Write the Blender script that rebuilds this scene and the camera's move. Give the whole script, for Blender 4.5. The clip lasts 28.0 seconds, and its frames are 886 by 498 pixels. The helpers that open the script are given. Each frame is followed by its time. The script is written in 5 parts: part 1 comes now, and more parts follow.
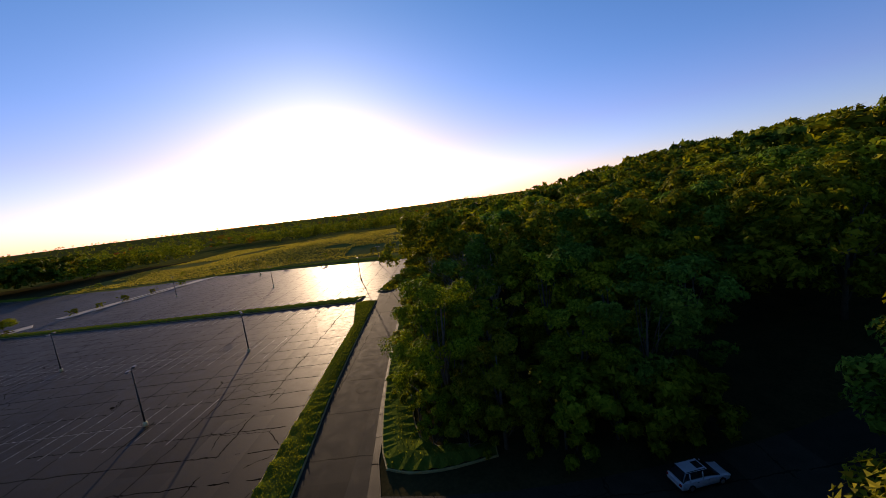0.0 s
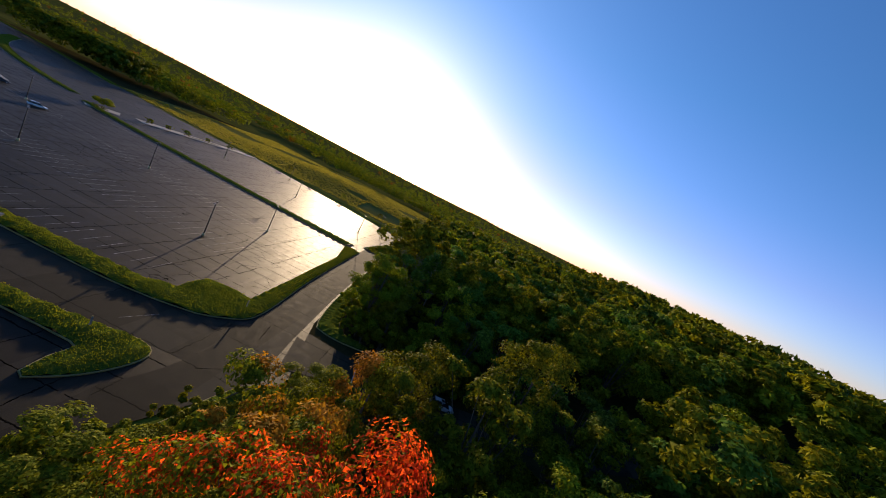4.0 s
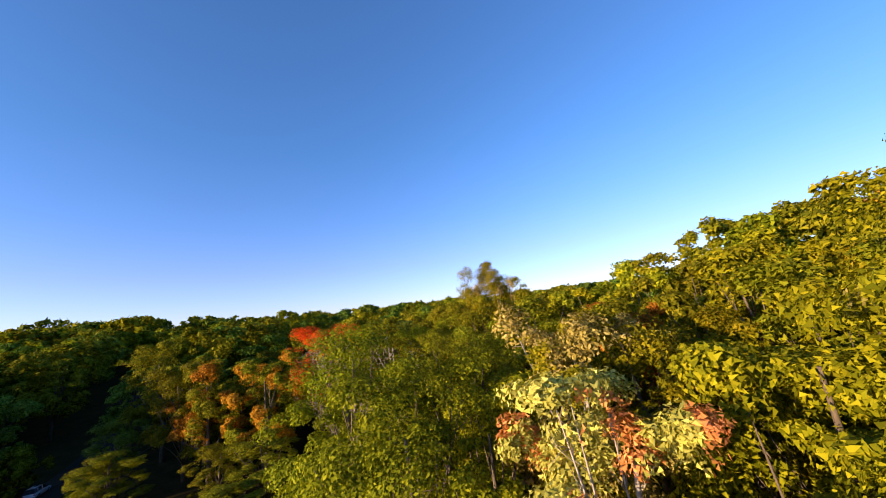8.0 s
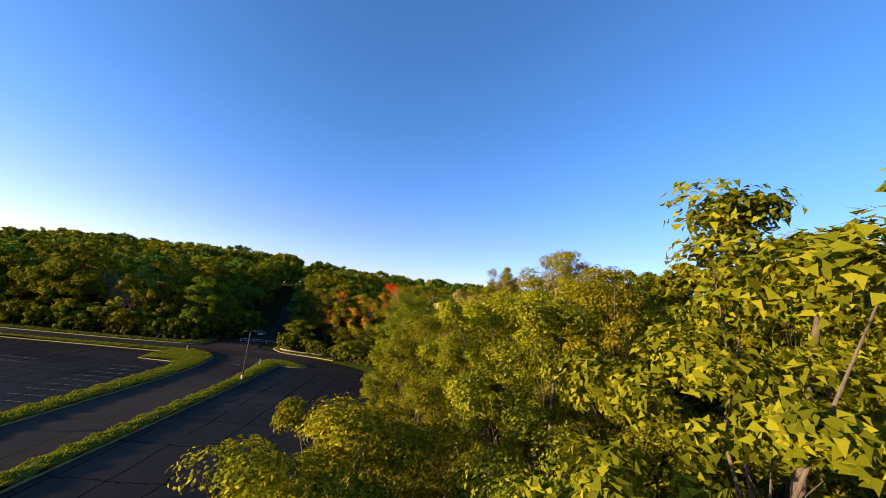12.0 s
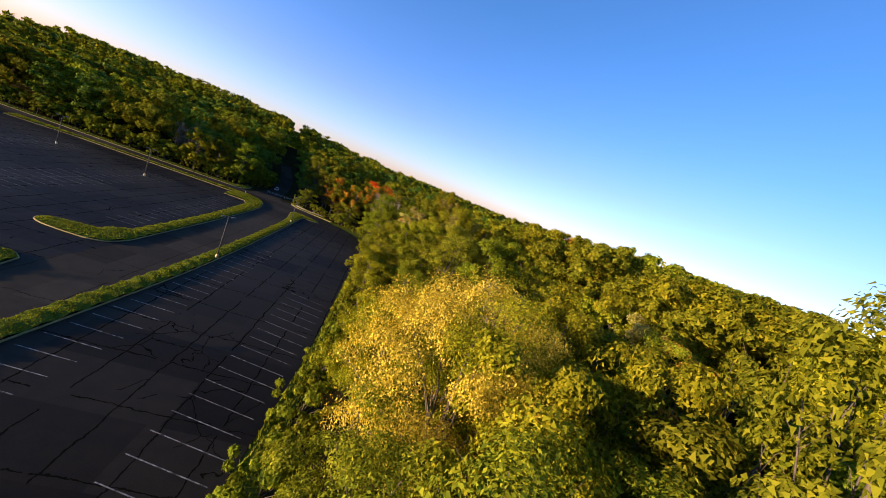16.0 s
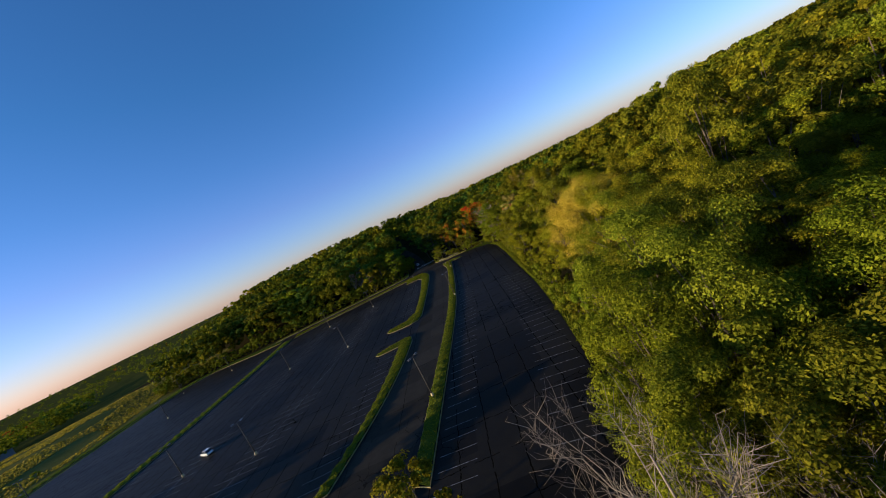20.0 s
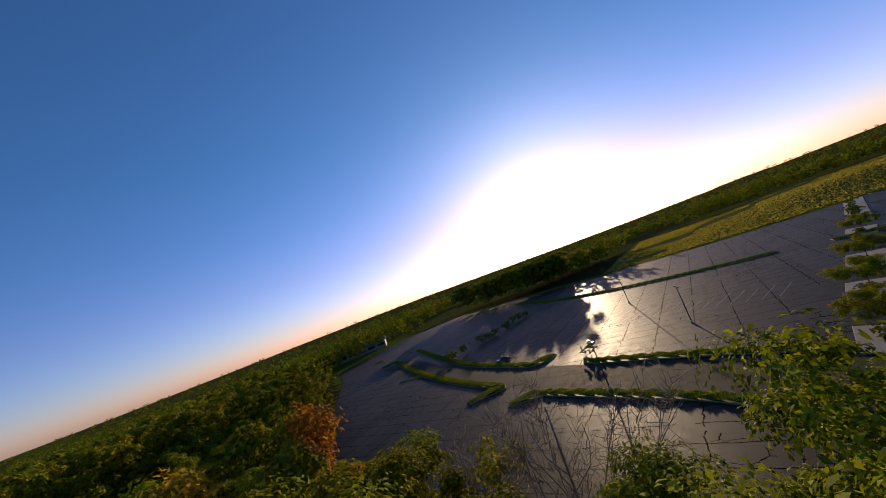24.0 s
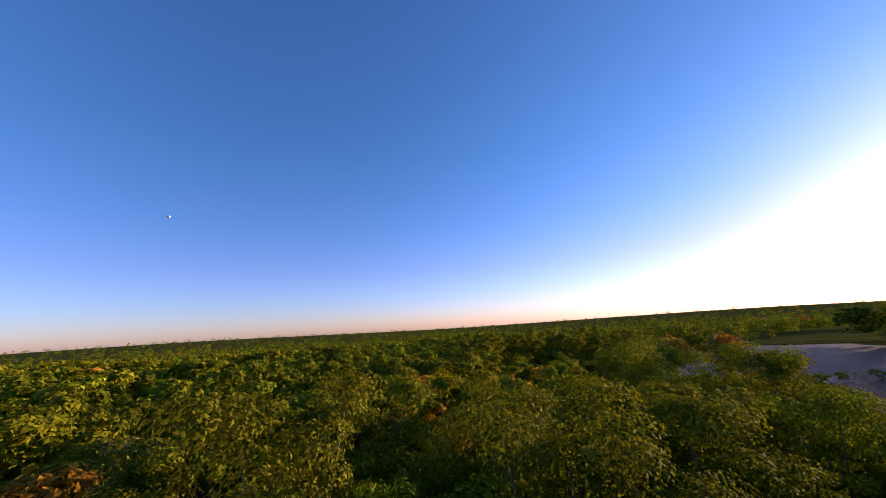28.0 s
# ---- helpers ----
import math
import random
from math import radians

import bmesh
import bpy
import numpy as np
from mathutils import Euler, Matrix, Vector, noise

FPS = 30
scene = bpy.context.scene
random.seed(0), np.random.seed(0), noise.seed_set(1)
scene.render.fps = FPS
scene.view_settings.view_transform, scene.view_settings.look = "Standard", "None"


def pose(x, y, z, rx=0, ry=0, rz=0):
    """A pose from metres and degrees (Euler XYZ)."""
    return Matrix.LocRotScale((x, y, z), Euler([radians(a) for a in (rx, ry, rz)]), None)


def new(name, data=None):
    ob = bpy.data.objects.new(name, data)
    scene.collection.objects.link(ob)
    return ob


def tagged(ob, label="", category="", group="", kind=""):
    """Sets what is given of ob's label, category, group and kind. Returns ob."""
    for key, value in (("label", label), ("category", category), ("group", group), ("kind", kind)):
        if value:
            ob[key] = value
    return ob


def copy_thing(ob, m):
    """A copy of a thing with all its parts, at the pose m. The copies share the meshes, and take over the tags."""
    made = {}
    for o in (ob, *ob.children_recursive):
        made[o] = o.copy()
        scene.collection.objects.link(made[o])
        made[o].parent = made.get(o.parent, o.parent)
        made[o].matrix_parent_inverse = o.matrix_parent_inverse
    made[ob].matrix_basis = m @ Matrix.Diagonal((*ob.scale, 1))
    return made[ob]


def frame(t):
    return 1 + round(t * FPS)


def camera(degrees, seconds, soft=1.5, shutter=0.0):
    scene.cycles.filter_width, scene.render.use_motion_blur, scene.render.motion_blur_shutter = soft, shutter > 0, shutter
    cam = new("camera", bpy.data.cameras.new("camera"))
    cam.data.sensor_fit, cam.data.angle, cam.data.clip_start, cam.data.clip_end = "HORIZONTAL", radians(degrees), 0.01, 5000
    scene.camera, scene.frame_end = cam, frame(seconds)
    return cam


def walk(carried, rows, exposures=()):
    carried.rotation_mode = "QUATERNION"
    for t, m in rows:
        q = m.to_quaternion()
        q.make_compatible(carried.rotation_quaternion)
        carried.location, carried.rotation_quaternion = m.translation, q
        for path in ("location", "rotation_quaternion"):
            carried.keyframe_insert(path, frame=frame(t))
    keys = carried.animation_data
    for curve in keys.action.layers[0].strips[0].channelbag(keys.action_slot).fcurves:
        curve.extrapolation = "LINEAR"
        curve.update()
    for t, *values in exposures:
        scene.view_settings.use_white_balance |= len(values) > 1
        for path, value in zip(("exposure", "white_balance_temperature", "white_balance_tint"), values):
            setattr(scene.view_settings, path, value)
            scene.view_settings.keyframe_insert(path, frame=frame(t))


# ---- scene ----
LENS = 102.61
PATH = [  # seconds, x, y, z, yaw, pitch, roll
    (0, 4.05, 41.36, 26.81, 90.56, -7.71, -7.38),
    (0.5, 9.64, 42.92, 29.24, 92.31, -8.74, -7.98),
    (1, 14.33, 44.06, 30.38, 94.94, -8.83, -4.87),
    (1.5, 18.74, 45.07, 31.32, 97.17, -8.22, -0.89),
    (2, 22.71, 46.64, 31.93, 101.04, -6.94, 4.12),
    (2.5, 26.75, 47.79, 32.43, 105.24, -5.48, 11.29),
    (3, 29.92, 48.77, 33.11, 105.84, -7.26, 18.34),
    (3.5, 33.20, 48.92, 34.05, 99.67, -8.64, 23.74),
    (4, 37.47, 47.91, 34.58, 90.24, -7.49, 27.18),
    (4.5, 41.61, 45.00, 34.98, 66.84, -4.41, 23.99),
    (5, 41.62, 36.46, 33.09, 46.13, -0.97, 21.89),
    (5.5, 38.11, 23.28, 29.27, 28.18, 2.74, 20.54),
    (6, 33.75, 9.53, 25.32, 12.85, 6.07, 17.75),
    (6.5, 30.88, -0.89, 22.89, -0.16, 8.52, 11.30),
    (7, 30.00, -7.40, 22.41, -10.70, 9.92, 0.86),
    (7.5, 28.99, -15.19, 21.93, -16.16, 11.00, -4.99),
    (8, 28.54, -23.51, 21.20, -16.53, 11.02, -7.03),
    (8.5, 28.17, -31.33, 20.91, -15.50, 9.37, -11.70),
    (9, 28.43, -36.67, 20.71, -9.94, 9.09, -12.07),
    (9.5, 29.83, -38.00, 20.59, -2.00, 8.71, -1.07),
    (10, 30.91, -42.68, 20.43, 1.53, 8.45, 10.50),
    (10.5, 31.61, -50.10, 19.50, 1.00, 10.42, 10.54),
    (11, 32.22, -57.27, 19.06, 0.16, 10.61, 9.96),
    (11.5, 32.47, -63.90, 18.96, -1.16, 8.97, 8.36),
    (12, 32.56, -71.53, 18.84, -2.04, 8.27, 6.07),
    (12.5, 32.78, -80.02, 18.81, -1.87, 8.37, 3.80),
    (13, 32.69, -88.34, 19.45, -0.86, 7.93, 3.88),
    (13.5, 32.02, -95.44, 21.33, 1.09, 5.70, 8.81),
    (14, 30.75, -101.09, 24.56, 4.11, 1.46, 19.02),
    (14.5, 31.48, -109.24, 26.49, 3.77, -3.04, 24.66),
    (15, 31.01, -117.40, 27.07, -1.56, -10.05, 25.74),
    (15.5, 29.36, -125.19, 28.64, -6.00, -10.69, 25.24),
    (16, 26.97, -132.00, 29.39, -12.05, -8.10, 21.98),
    (16.5, 23.35, -138.84, 30.02, -19.79, -4.28, 16.38),
    (17, 18.00, -146.59, 29.52, -28.73, -0.04, 9.97),
    (17.5, 12.13, -153.52, 28.72, -36.06, 0.10, 3.06),
    (18, 8.70, -159.22, 29.53, -41.27, -2.30, -2.33),
    (18.5, 5.16, -165.30, 29.91, -45.91, -4.39, -6.64),
    (19, 4.33, -171.31, 29.46, -37.40, -7.35, -14.82),
    (19.5, 7.76, -176.06, 31.46, -17.64, -9.29, -23.05),
    (20, 10.55, -180.28, 32.88, 3.26, -7.10, -26.36),
    (20.5, 15.29, -181.64, 33.94, 26.51, -2.40, -29.57),
    (21, 19.16, -176.86, 30.79, 49.93, 3.80, -28.34),
    (21.5, 22.67, -172.94, 28.86, 73.09, 6.92, -24.34),
    (22, 25.29, -168.40, 27.72, 96.68, 6.68, -20.01),
    (22.5, 26.30, -162.91, 26.03, 114.03, 6.69, -19.02),
    (23, 28.48, -158.85, 25.55, 123.26, 6.51, -18.87),
    (23.5, 31.96, -156.06, 26.14, 124.87, 6.29, -19.68),
    (24, 35.76, -153.32, 27.07, 124.09, 6.23, -20.83),
    (24.5, 39.14, -149.77, 27.65, 125.57, 6.63, -21.95),
    (25, 41.83, -145.11, 27.70, 130.22, 7.62, -23.08),
    (25.5, 44.50, -139.25, 27.19, 139.28, 9.65, -26.44),
    (26, 48.75, -133.84, 27.17, 150.73, 8.85, -24.14),
    (26.5, 55.23, -131.03, 27.17, 159.43, 9.60, -21.01),
    (27, 62.43, -129.61, 27.64, 164.44, 11.21, -14.05),
    (27.5, 65.21, -130.77, 27.38, 168.59, 11.52, -7.89),
    (28, 67.19, -132.32, 26.41, 171.95, 12.42, -3.48),
]
EXPOSURES = [(0, 0.66, 7150, 20), (2, 0.68, 6900, 16), (4, 0.95, 6850, 14), (6.5, 1.5, 7250, 21), (8, 1.6, 7300, 20), (9.5, 1.62, 7200, 16), (11, 1.65, 7050, 16), (14, 1.5, 7100, 17), (15, 1.7, 7000, 21), (16, 1.55, 6850, 19), (18, 1.25, 7000, 22), (19, 1.1, 6950, 22), (20, 0.85, 6250, 9), (21.5, 0.33, 6200, 9), (25, 0.5, 6900, 19), (26.5, 0.75, 6850, 21), (28, 1.1, 6700, 24)]
cam = camera(LENS, 28.0, soft=0.85)


def aim(x, y, z, yaw, pitch, roll):
    """A pose from a place, a heading to the left of north, a pitch and a roll."""
    return Matrix.Translation((x, y, z)) @ Euler((radians(90 + pitch), 0, radians(yaw))).to_matrix().to_4x4() @ pose(0, 0, 0, 0, 0, roll)


walk(cam, [(row[0], aim(*row[1:])) for row in PATH], EXPOSURES)

# ---- sky and sun ----
SUN_AZ, SUN_EL = 252.5, 7.0
world = bpy.data.worlds.new("evening_sky")
scene.world = world
world.use_nodes = True
wn = world.node_tree.nodes
sky = wn.new("ShaderNodeTexSky")
sky.sky_type, sky.sun_disc = "NISHITA", False
sky.sun_elevation, sky.sun_rotation = radians(SUN_EL), radians(SUN_AZ)
sky.altitude, sky.air_density, sky.dust_density, sky.ozone_density = 100, 1.0, 0.55, 5.4
wn["Background"].inputs["Strength"].default_value = 0.15 / 0.75
# thin warm haze all round above the horizon
wl = world.node_tree.links
w_co, w_sep, w_ramp, w_mul = wn.new("ShaderNodeTexCoord"), wn.new("ShaderNodeSeparateXYZ"), wn.new("ShaderNodeValToRGB"), wn.new("ShaderNodeMix")
wl.new(w_co.outputs["Generated"], w_sep.inputs[0])
wl.new(w_sep.outputs["Z"], w_ramp.inputs["Fac"])
w_ramp.color_ramp.elements[0].position, w_ramp.color_ramp.elements[0].color = 0.0, (1.45, 0.96, 1.0, 1)
haze = w_ramp.color_ramp.elements.new(0.16)
haze.color = (1.26, 0.75, 0.84, 1)
higher = w_ramp.color_ramp.elements.new(0.28)
higher.color = (0.94, 0.74, 0.80, 1)
w_ramp.color_ramp.elements[3].position, w_ramp.color_ramp.elements[3].color = 0.45, (0.74, 0.74, 0.76, 1)
w_mul.data_type, w_mul.blend_type = "RGBA", "MULTIPLY"
w_mul.inputs["Factor"].default_value = 1.0
wl.new(sky.outputs["Color"], w_mul.inputs["A"])
wl.new(w_ramp.outputs["Color"], w_mul.inputs["B"])
wl.new(w_mul.outputs["Result"], wn["Background"].inputs["Color"])
sun = new("sun", bpy.data.lights.new("sun", "SUN"))
sun.data.energy, sun.data.angle, sun.data.color = 4.0, radians(0.5), (1.0, 0.78, 0.50)
to_sun = Vector((math.sin(radians(SUN_AZ)) * math.cos(radians(SUN_EL)), math.cos(radians(SUN_AZ)) * math.cos(radians(SUN_EL)), math.sin(radians(SUN_EL))))
sun.matrix_world = Matrix.Translation((0, 0, 80)) @ to_sun.to_track_quat("Z", "Y").to_matrix().to_4x4()

# ---- materials ----
def material(name, rough=0.8, spec=0.3):
    m = bpy.data.materials.new(name)
    m.use_nodes = True
    n, l = m.node_tree.nodes, m.node_tree.links
    b = n["Principled BSDF"]
    b.inputs["Roughness"].default_value = rough
    b.inputs["Specular IOR Level"].default_value = spec
    return m, n, l, b


def tex_noise(n, l, scale, detail=4, rough=0.6, coord="Object", stretch=None):
    c = n.new("ShaderNodeTexCoord")
    t = n.new("ShaderNodeTexNoise")
    t.inputs["Scale"].default_value, t.inputs["Detail"].default_value, t.inputs["Roughness"].default_value = scale, detail, rough
    out = c.outputs[coord]
    if stretch:
        mp = n.new("ShaderNodeMapping")
        mp.inputs["Scale"].default_value = stretch
        l.new(out, mp.inputs["Vector"])
        out = mp.outputs["Vector"]
    l.new(out, t.inputs["Vector"])
    return t.outputs["Fac"]


def ramp(n, l, fac, *stops):
    r = n.new("ShaderNodeValToRGB")
    e = r.color_ramp.elements
    while len(e) < len(stops):
        e.new(0.5)
    for i, (p, c) in enumerate(stops):
        e[i].position, e[i].color = p, (*c, 1)
    l.new(fac, r.inputs["Fac"])
    return r.outputs["Color"]


def mix(n, l, fac, a, b, kind="MIX"):
    x = n.new("ShaderNodeMix")
    x.data_type, x.blend_type = "RGBA", kind
    for sock, v in ((x.inputs["Factor"], fac), (x.inputs["A"], a), (x.inputs["B"], b)):
        if hasattr(v, "is_linked"):
            l.new(v, sock)
        elif isinstance(v, tuple):
            sock.default_value = (*v, 1)
        else:
            sock.default_value = v
    return x.outputs["Result"]


def maths(n, l, op, a, b=0.0, clamp=False):
    x = n.new("ShaderNodeMath")
    x.operation, x.use_clamp = op, clamp
    for i, v in enumerate((a, b)):
        if hasattr(v, "is_linked"):
            l.new(v, x.inputs[i])
        else:
            x.inputs[i].default_value = v
    return x.outputs[0]


def bump(n, l, b, height, strength, dist=0.05):
    k = n.new("ShaderNodeBump")
    k.inputs["Strength"].default_value, k.inputs["Distance"].default_value = strength, dist
    l.new(height, k.inputs["Height"])
    l.new(k.outputs["Normal"], b.inputs["Normal"])


def asphalt(name, base, seam=4.6, crack=1.0, rough=0.56):
    """Worn asphalt: blotches, mended patches, paving seams and wandering cracks."""
    m, n, l, b = material(name, rough, 0.05)
    big, fine, mid = tex_noise(n, l, 0.06, 5), tex_noise(n, l, 9.0, 3), tex_noise(n, l, 0.6, 4)
    col = ramp(n, l, big, (0.3, tuple(v * 0.72 for v in base)), (0.55, base), (0.75, tuple(v * 1.35 for v in base)))
    col = mix(n, l, 0.5, col, ramp(n, l, mid, (0.35, tuple(v * 0.5 for v in base)), (0.7, tuple(v * 1.5 for v in base))))
    col = mix(n, l, 0.35, col, ramp(n, l, fine, (0.3, tuple(v * 0.5 for v in base)), (0.7, tuple(v * 1.6 for v in base))))
    c = n.new("ShaderNodeTexCoord")
    # patches: large uneven rectangles of other age
    br = n.new("ShaderNodeTexBrick")
    br.inputs["Scale"].default_value, br.inputs["Mortar Size"].default_value = 0.035, 0.0
    br.inputs["Color1"].default_value, br.inputs["Color2"].default_value = (0.5, 0.5, 0.5, 1), (1.3, 1.3, 1.3, 1)
    br.offset, br.squash = 0.37, 1.7
    l.new(c.outputs["Object"], br.inputs["Vector"])
    col = mix(n, l, 0.85, col, br.outputs["Color"], "MULTIPLY")
    # seams along the lot and across it, wandering
    wob = tex_noise(n, l, 0.35, 5, 0.7)
    sep = n.new("ShaderNodeSeparateXYZ")
    l.new(c.outputs["Object"], sep.inputs[0])
    cracks = None
    for axis, gap, amp, wide in (("X", seam, 1.1, 0.07), ("Y", seam * 1.7, 1.6, 0.06)):
        p = maths(n, l, "ADD", sep.outputs[axis], maths(n, l, "MULTIPLY", wob, amp))
        f = maths(n, l, "ABSOLUTE", maths(n, l, "SUBTRACT", maths(n, l, "FRACT", maths(n, l, "DIVIDE", p, gap)), 0.5))
        s = maths(n, l, "LESS_THAN", f, wide / gap)
        cracks = s if cracks is None else maths(n, l, "MAXIMUM", cracks, s)
    vor = n.new("ShaderNodeTexVoronoi")
    vor.feature = "DISTANCE_TO_EDGE"
    vor.inputs["Scale"].default_value = 0.16
    l.new(mix(n, l, 1.0, c.outputs["Object"], tex_noise_colour(n, l, 0.8), "ADD"), vor.inputs["Vector"])
    v = maths(n, l, "LESS_THAN", vor.outputs["Distance"], 0.006)
    v = maths(n, l, "MULTIPLY", v, maths(n, l, "GREATER_THAN", tex_noise(n, l, 0.045, 2), 0.57))
    cracks = maths(n, l, "MAXIMUM", cracks, v)
    gate = maths(n, l, "GREATER_THAN", tex_noise(n, l, 0.12, 3), 0.41)
    cracks = maths(n, l, "MULTIPLY", maths(n, l, "MULTIPLY", cracks, gate), crack)
    col = mix(n, l, maths(n, l, "MULTIPLY", cracks, 0.8), col, (0.004, 0.004, 0.0035))
    l.new(col, b.inputs["Base Color"])
    l.new(maths(n, l, "MULTIPLY", maths(n, l, "SUBTRACT", 1.0, cracks, True), 0.055), b.inputs["Specular IOR Level"])
    l.new(maths(n, l, "ADD", rough - 0.14, maths(n, l, "MULTIPLY", mid, 0.3)), b.inputs["Roughness"])
    bump(n, l, b, maths(n, l, "SUBTRACT", maths(n, l, "MULTIPLY", fine, 0.35), cracks), 0.9, 0.03)
    return m


def tex_noise_colour(n, l, scale):
    c, t = n.new("ShaderNodeTexCoord"), n.new("ShaderNodeTexNoise")
    t.inputs["Scale"].default_value = scale
    l.new(c.outputs["Object"], t.inputs["Vector"])
    return t.outputs["Color"]


def plain(name, a, b_, scale, rough=0.85, spec=0.2, relief=0.3, metal=0.0, second=8.0):
    """Two tones at two scales with a fine relief."""
    m, n, l, b = material(name, rough, spec)
    f, g = tex_noise(n, l, scale, 4), tex_noise(n, l, scale * second, 4)
    col = mix(n, l, 0.4, ramp(n, l, f, (0.3, a), (0.7, b_)), ramp(n, l, g, (0.3, a), (0.7, b_)))
    l.new(col, b.inputs["Base Color"])
    b.inputs["Metallic"].default_value = metal
    bump(n, l, b, g, relief, 0.03)
    return m


def leaves(name, a, b_, c_, thin=0.32, vary=0.76):
    """Leaves that let light through; every spray and every tree a little different."""
    m, n, l, b = material(name, 0.72, 0.03)
    geo, info = n.new("ShaderNodeNewGeometry"), n.new("ShaderNodeObjectInfo")
    col = ramp(n, l, geo.outputs["Random Per Island"], (0.0, a), (0.5, b_), (1.0, c_))
    pos = tex_noise(n, l, 0.35, 3)
    col = mix(n, l, 0.35, col, ramp(n, l, pos, (0.35, a), (0.65, c_)))
    hue = n.new("ShaderNodeHueSaturation")
    l.new(col, hue.inputs["Color"])
    l.new(maths(n, l, "ADD", 0.476, maths(n, l, "MULTIPLY", info.outputs["Random"], 0.045)), hue.inputs["Hue"])
    l.new(maths(n, l, "MULTIPLY", maths(n, l, "ADD", 0.78, maths(n, l, "MULTIPLY", info.outputs["Random"], 0.45)), maths(n, l, "ADD", 1 - vary / 2, maths(n, l, "MULTIPLY", geo.outputs["Random Per Island"], vary))), hue.inputs["Value"])
    l.new(hue.outputs["Color"], b.inputs["Base Color"])
    tr, mx = n.new("ShaderNodeBsdfTranslucent"), n.new("ShaderNodeMixShader")
    l.new(mix(n, l, 1.0, hue.outputs["Color"], (1.0, 0.95, 0.45), "MULTIPLY"), tr.inputs["Color"])
    mx.inputs["Fac"].default_value = thin
    l.new(b.outputs["BSDF"], mx.inputs[1])
    l.new(tr.outputs["BSDF"], mx.inputs[2])
    l.new(mx.outputs["Shader"], n["Material Output"].inputs["Surface"])
    return m


M_LOT = asphalt("asphalt_lot", (0.0190, 0.0160, 0.0108))
M_ROAD = asphalt("asphalt_drive", (0.0360, 0.0310, 0.0215), seam=9.0, crack=0.7, rough=0.8)
M_GRASS = plain("grass", (0.040, 0.070, 0.008), (0.110, 0.130, 0.018), 0.5, 0.95, 0.0, 0.6)
M_BLADE = leaves("grass_blades", (0.095, 0.135, 0.009), (0.145, 0.190, 0.012), (0.225, 0.235, 0.022), 0.5, 0.4)
M_DRYGRASS = leaves("dry_grass_blades", (0.16, 0.17, 0.022), (0.24, 0.23, 0.035), (0.34, 0.29, 0.07), 0.5, 0.4)
M_FIELD = plain("dry_field_grass", (0.0578, 0.077, 0.0143), (0.184, 0.154, 0.0455), 0.03, 0.95, 0.0, 0.6, 0.0, 20.0)
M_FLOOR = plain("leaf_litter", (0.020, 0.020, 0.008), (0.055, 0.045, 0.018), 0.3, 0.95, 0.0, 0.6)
M_CANOPY = plain("distant_woods_floor", (0.030, 0.042, 0.010), (0.11, 0.10, 0.022), 0.05, 0.95, 0.0, 0.6)
M_KERB = plain("kerb_concrete", (0.20, 0.165, 0.06), (0.34, 0.28, 0.11), 0.7, 0.85, 0.2, 0.3)
M_SLAB = plain("pale_concrete", (0.215, 0.192, 0.150), (0.310, 0.282, 0.225), 0.25, 0.8, 0.25, 0.2)
M_PAINT, _n, _l, _b = material("worn_white_paint", 0.75, 0.1)
_l.new(ramp(_n, _l, tex_noise(_n, _l, 1.7, 6, 0.75), (0.41, (0.03, 0.028, 0.024)), (0.53, (0.19, 0.185, 0.17)), (0.70, (0.40, 0.39, 0.36))), _b.inputs["Base Color"])
M_BARK = plain("bark", (0.06, 0.048, 0.035), (0.15, 0.12, 0.088), 1.5, 0.9, 0.1, 0.8)
M_PALEBARK = plain("pale_bark", (0.22, 0.19, 0.15), (0.42, 0.37, 0.30), 1.2, 0.9, 0.1, 0.6)
M_TWIG = plain("grey_twig_bark", (0.15, 0.125, 0.10), (0.31, 0.26, 0.20), 1.2, 0.9, 0.05, 0.6)
M_WOODPOLE = plain("dark_weathered_pole", (0.035, 0.030, 0.025), (0.085, 0.075, 0.060), 0.8, 0.75, 0.3, 0.4)
M_LAMPHEAD = plain("lamp_housing", (0.05, 0.05, 0.05), (0.12, 0.115, 0.11), 2.0, 0.45, 0.4, 0.1)
M_LENS = plain("lamp_lens", (0.45, 0.44, 0.40), (0.62, 0.60, 0.55), 3.0, 0.25, 0.5, 0.05)
M_YELLOW = plain("faded_yellow_base", (0.50, 0.38, 0.16), (0.72, 0.60, 0.34), 1.5, 0.8, 0.2, 0.3)
M_GREEN = leaves("green_leaves", (0.078, 0.112, 0.006), (0.135, 0.172, 0.008), (0.200, 0.215, 0.011))
M_OLIVE = leaves("olive_leaves", (0.086, 0.112, 0.007), (0.150, 0.172, 0.009), (0.228, 0.218, 0.013))
M_YGREEN = leaves("yellowing_leaves", (0.112, 0.130, 0.006), (0.192, 0.200, 0.008), (0.285, 0.252, 0.012))
M_GOLD = leaves("golden_leaves", (0.29, 0.22, 0.016), (0.46, 0.335, 0.030), (0.62, 0.46, 0.060))
M_STRAW = leaves("pale_straw_leaves", (0.22, 0.20, 0.035), (0.33, 0.29, 0.06), (0.46, 0.39, 0.11))
M_PINK = leaves("pinkish_red_leaves", (0.38, 0.14, 0.04), (0.52, 0.13, 0.06), (0.62, 0.20, 0.10))
M_ORANGE = leaves("orange_leaves", (0.25, 0.14, 0.012), (0.36, 0.17, 0.014), (0.46, 0.21, 0.02))
M_RED = leaves("red_leaves", (0.45, 0.09, 0.012), (0.68, 0.035, 0.018), (0.78, 0.06, 0.03), 0.72)
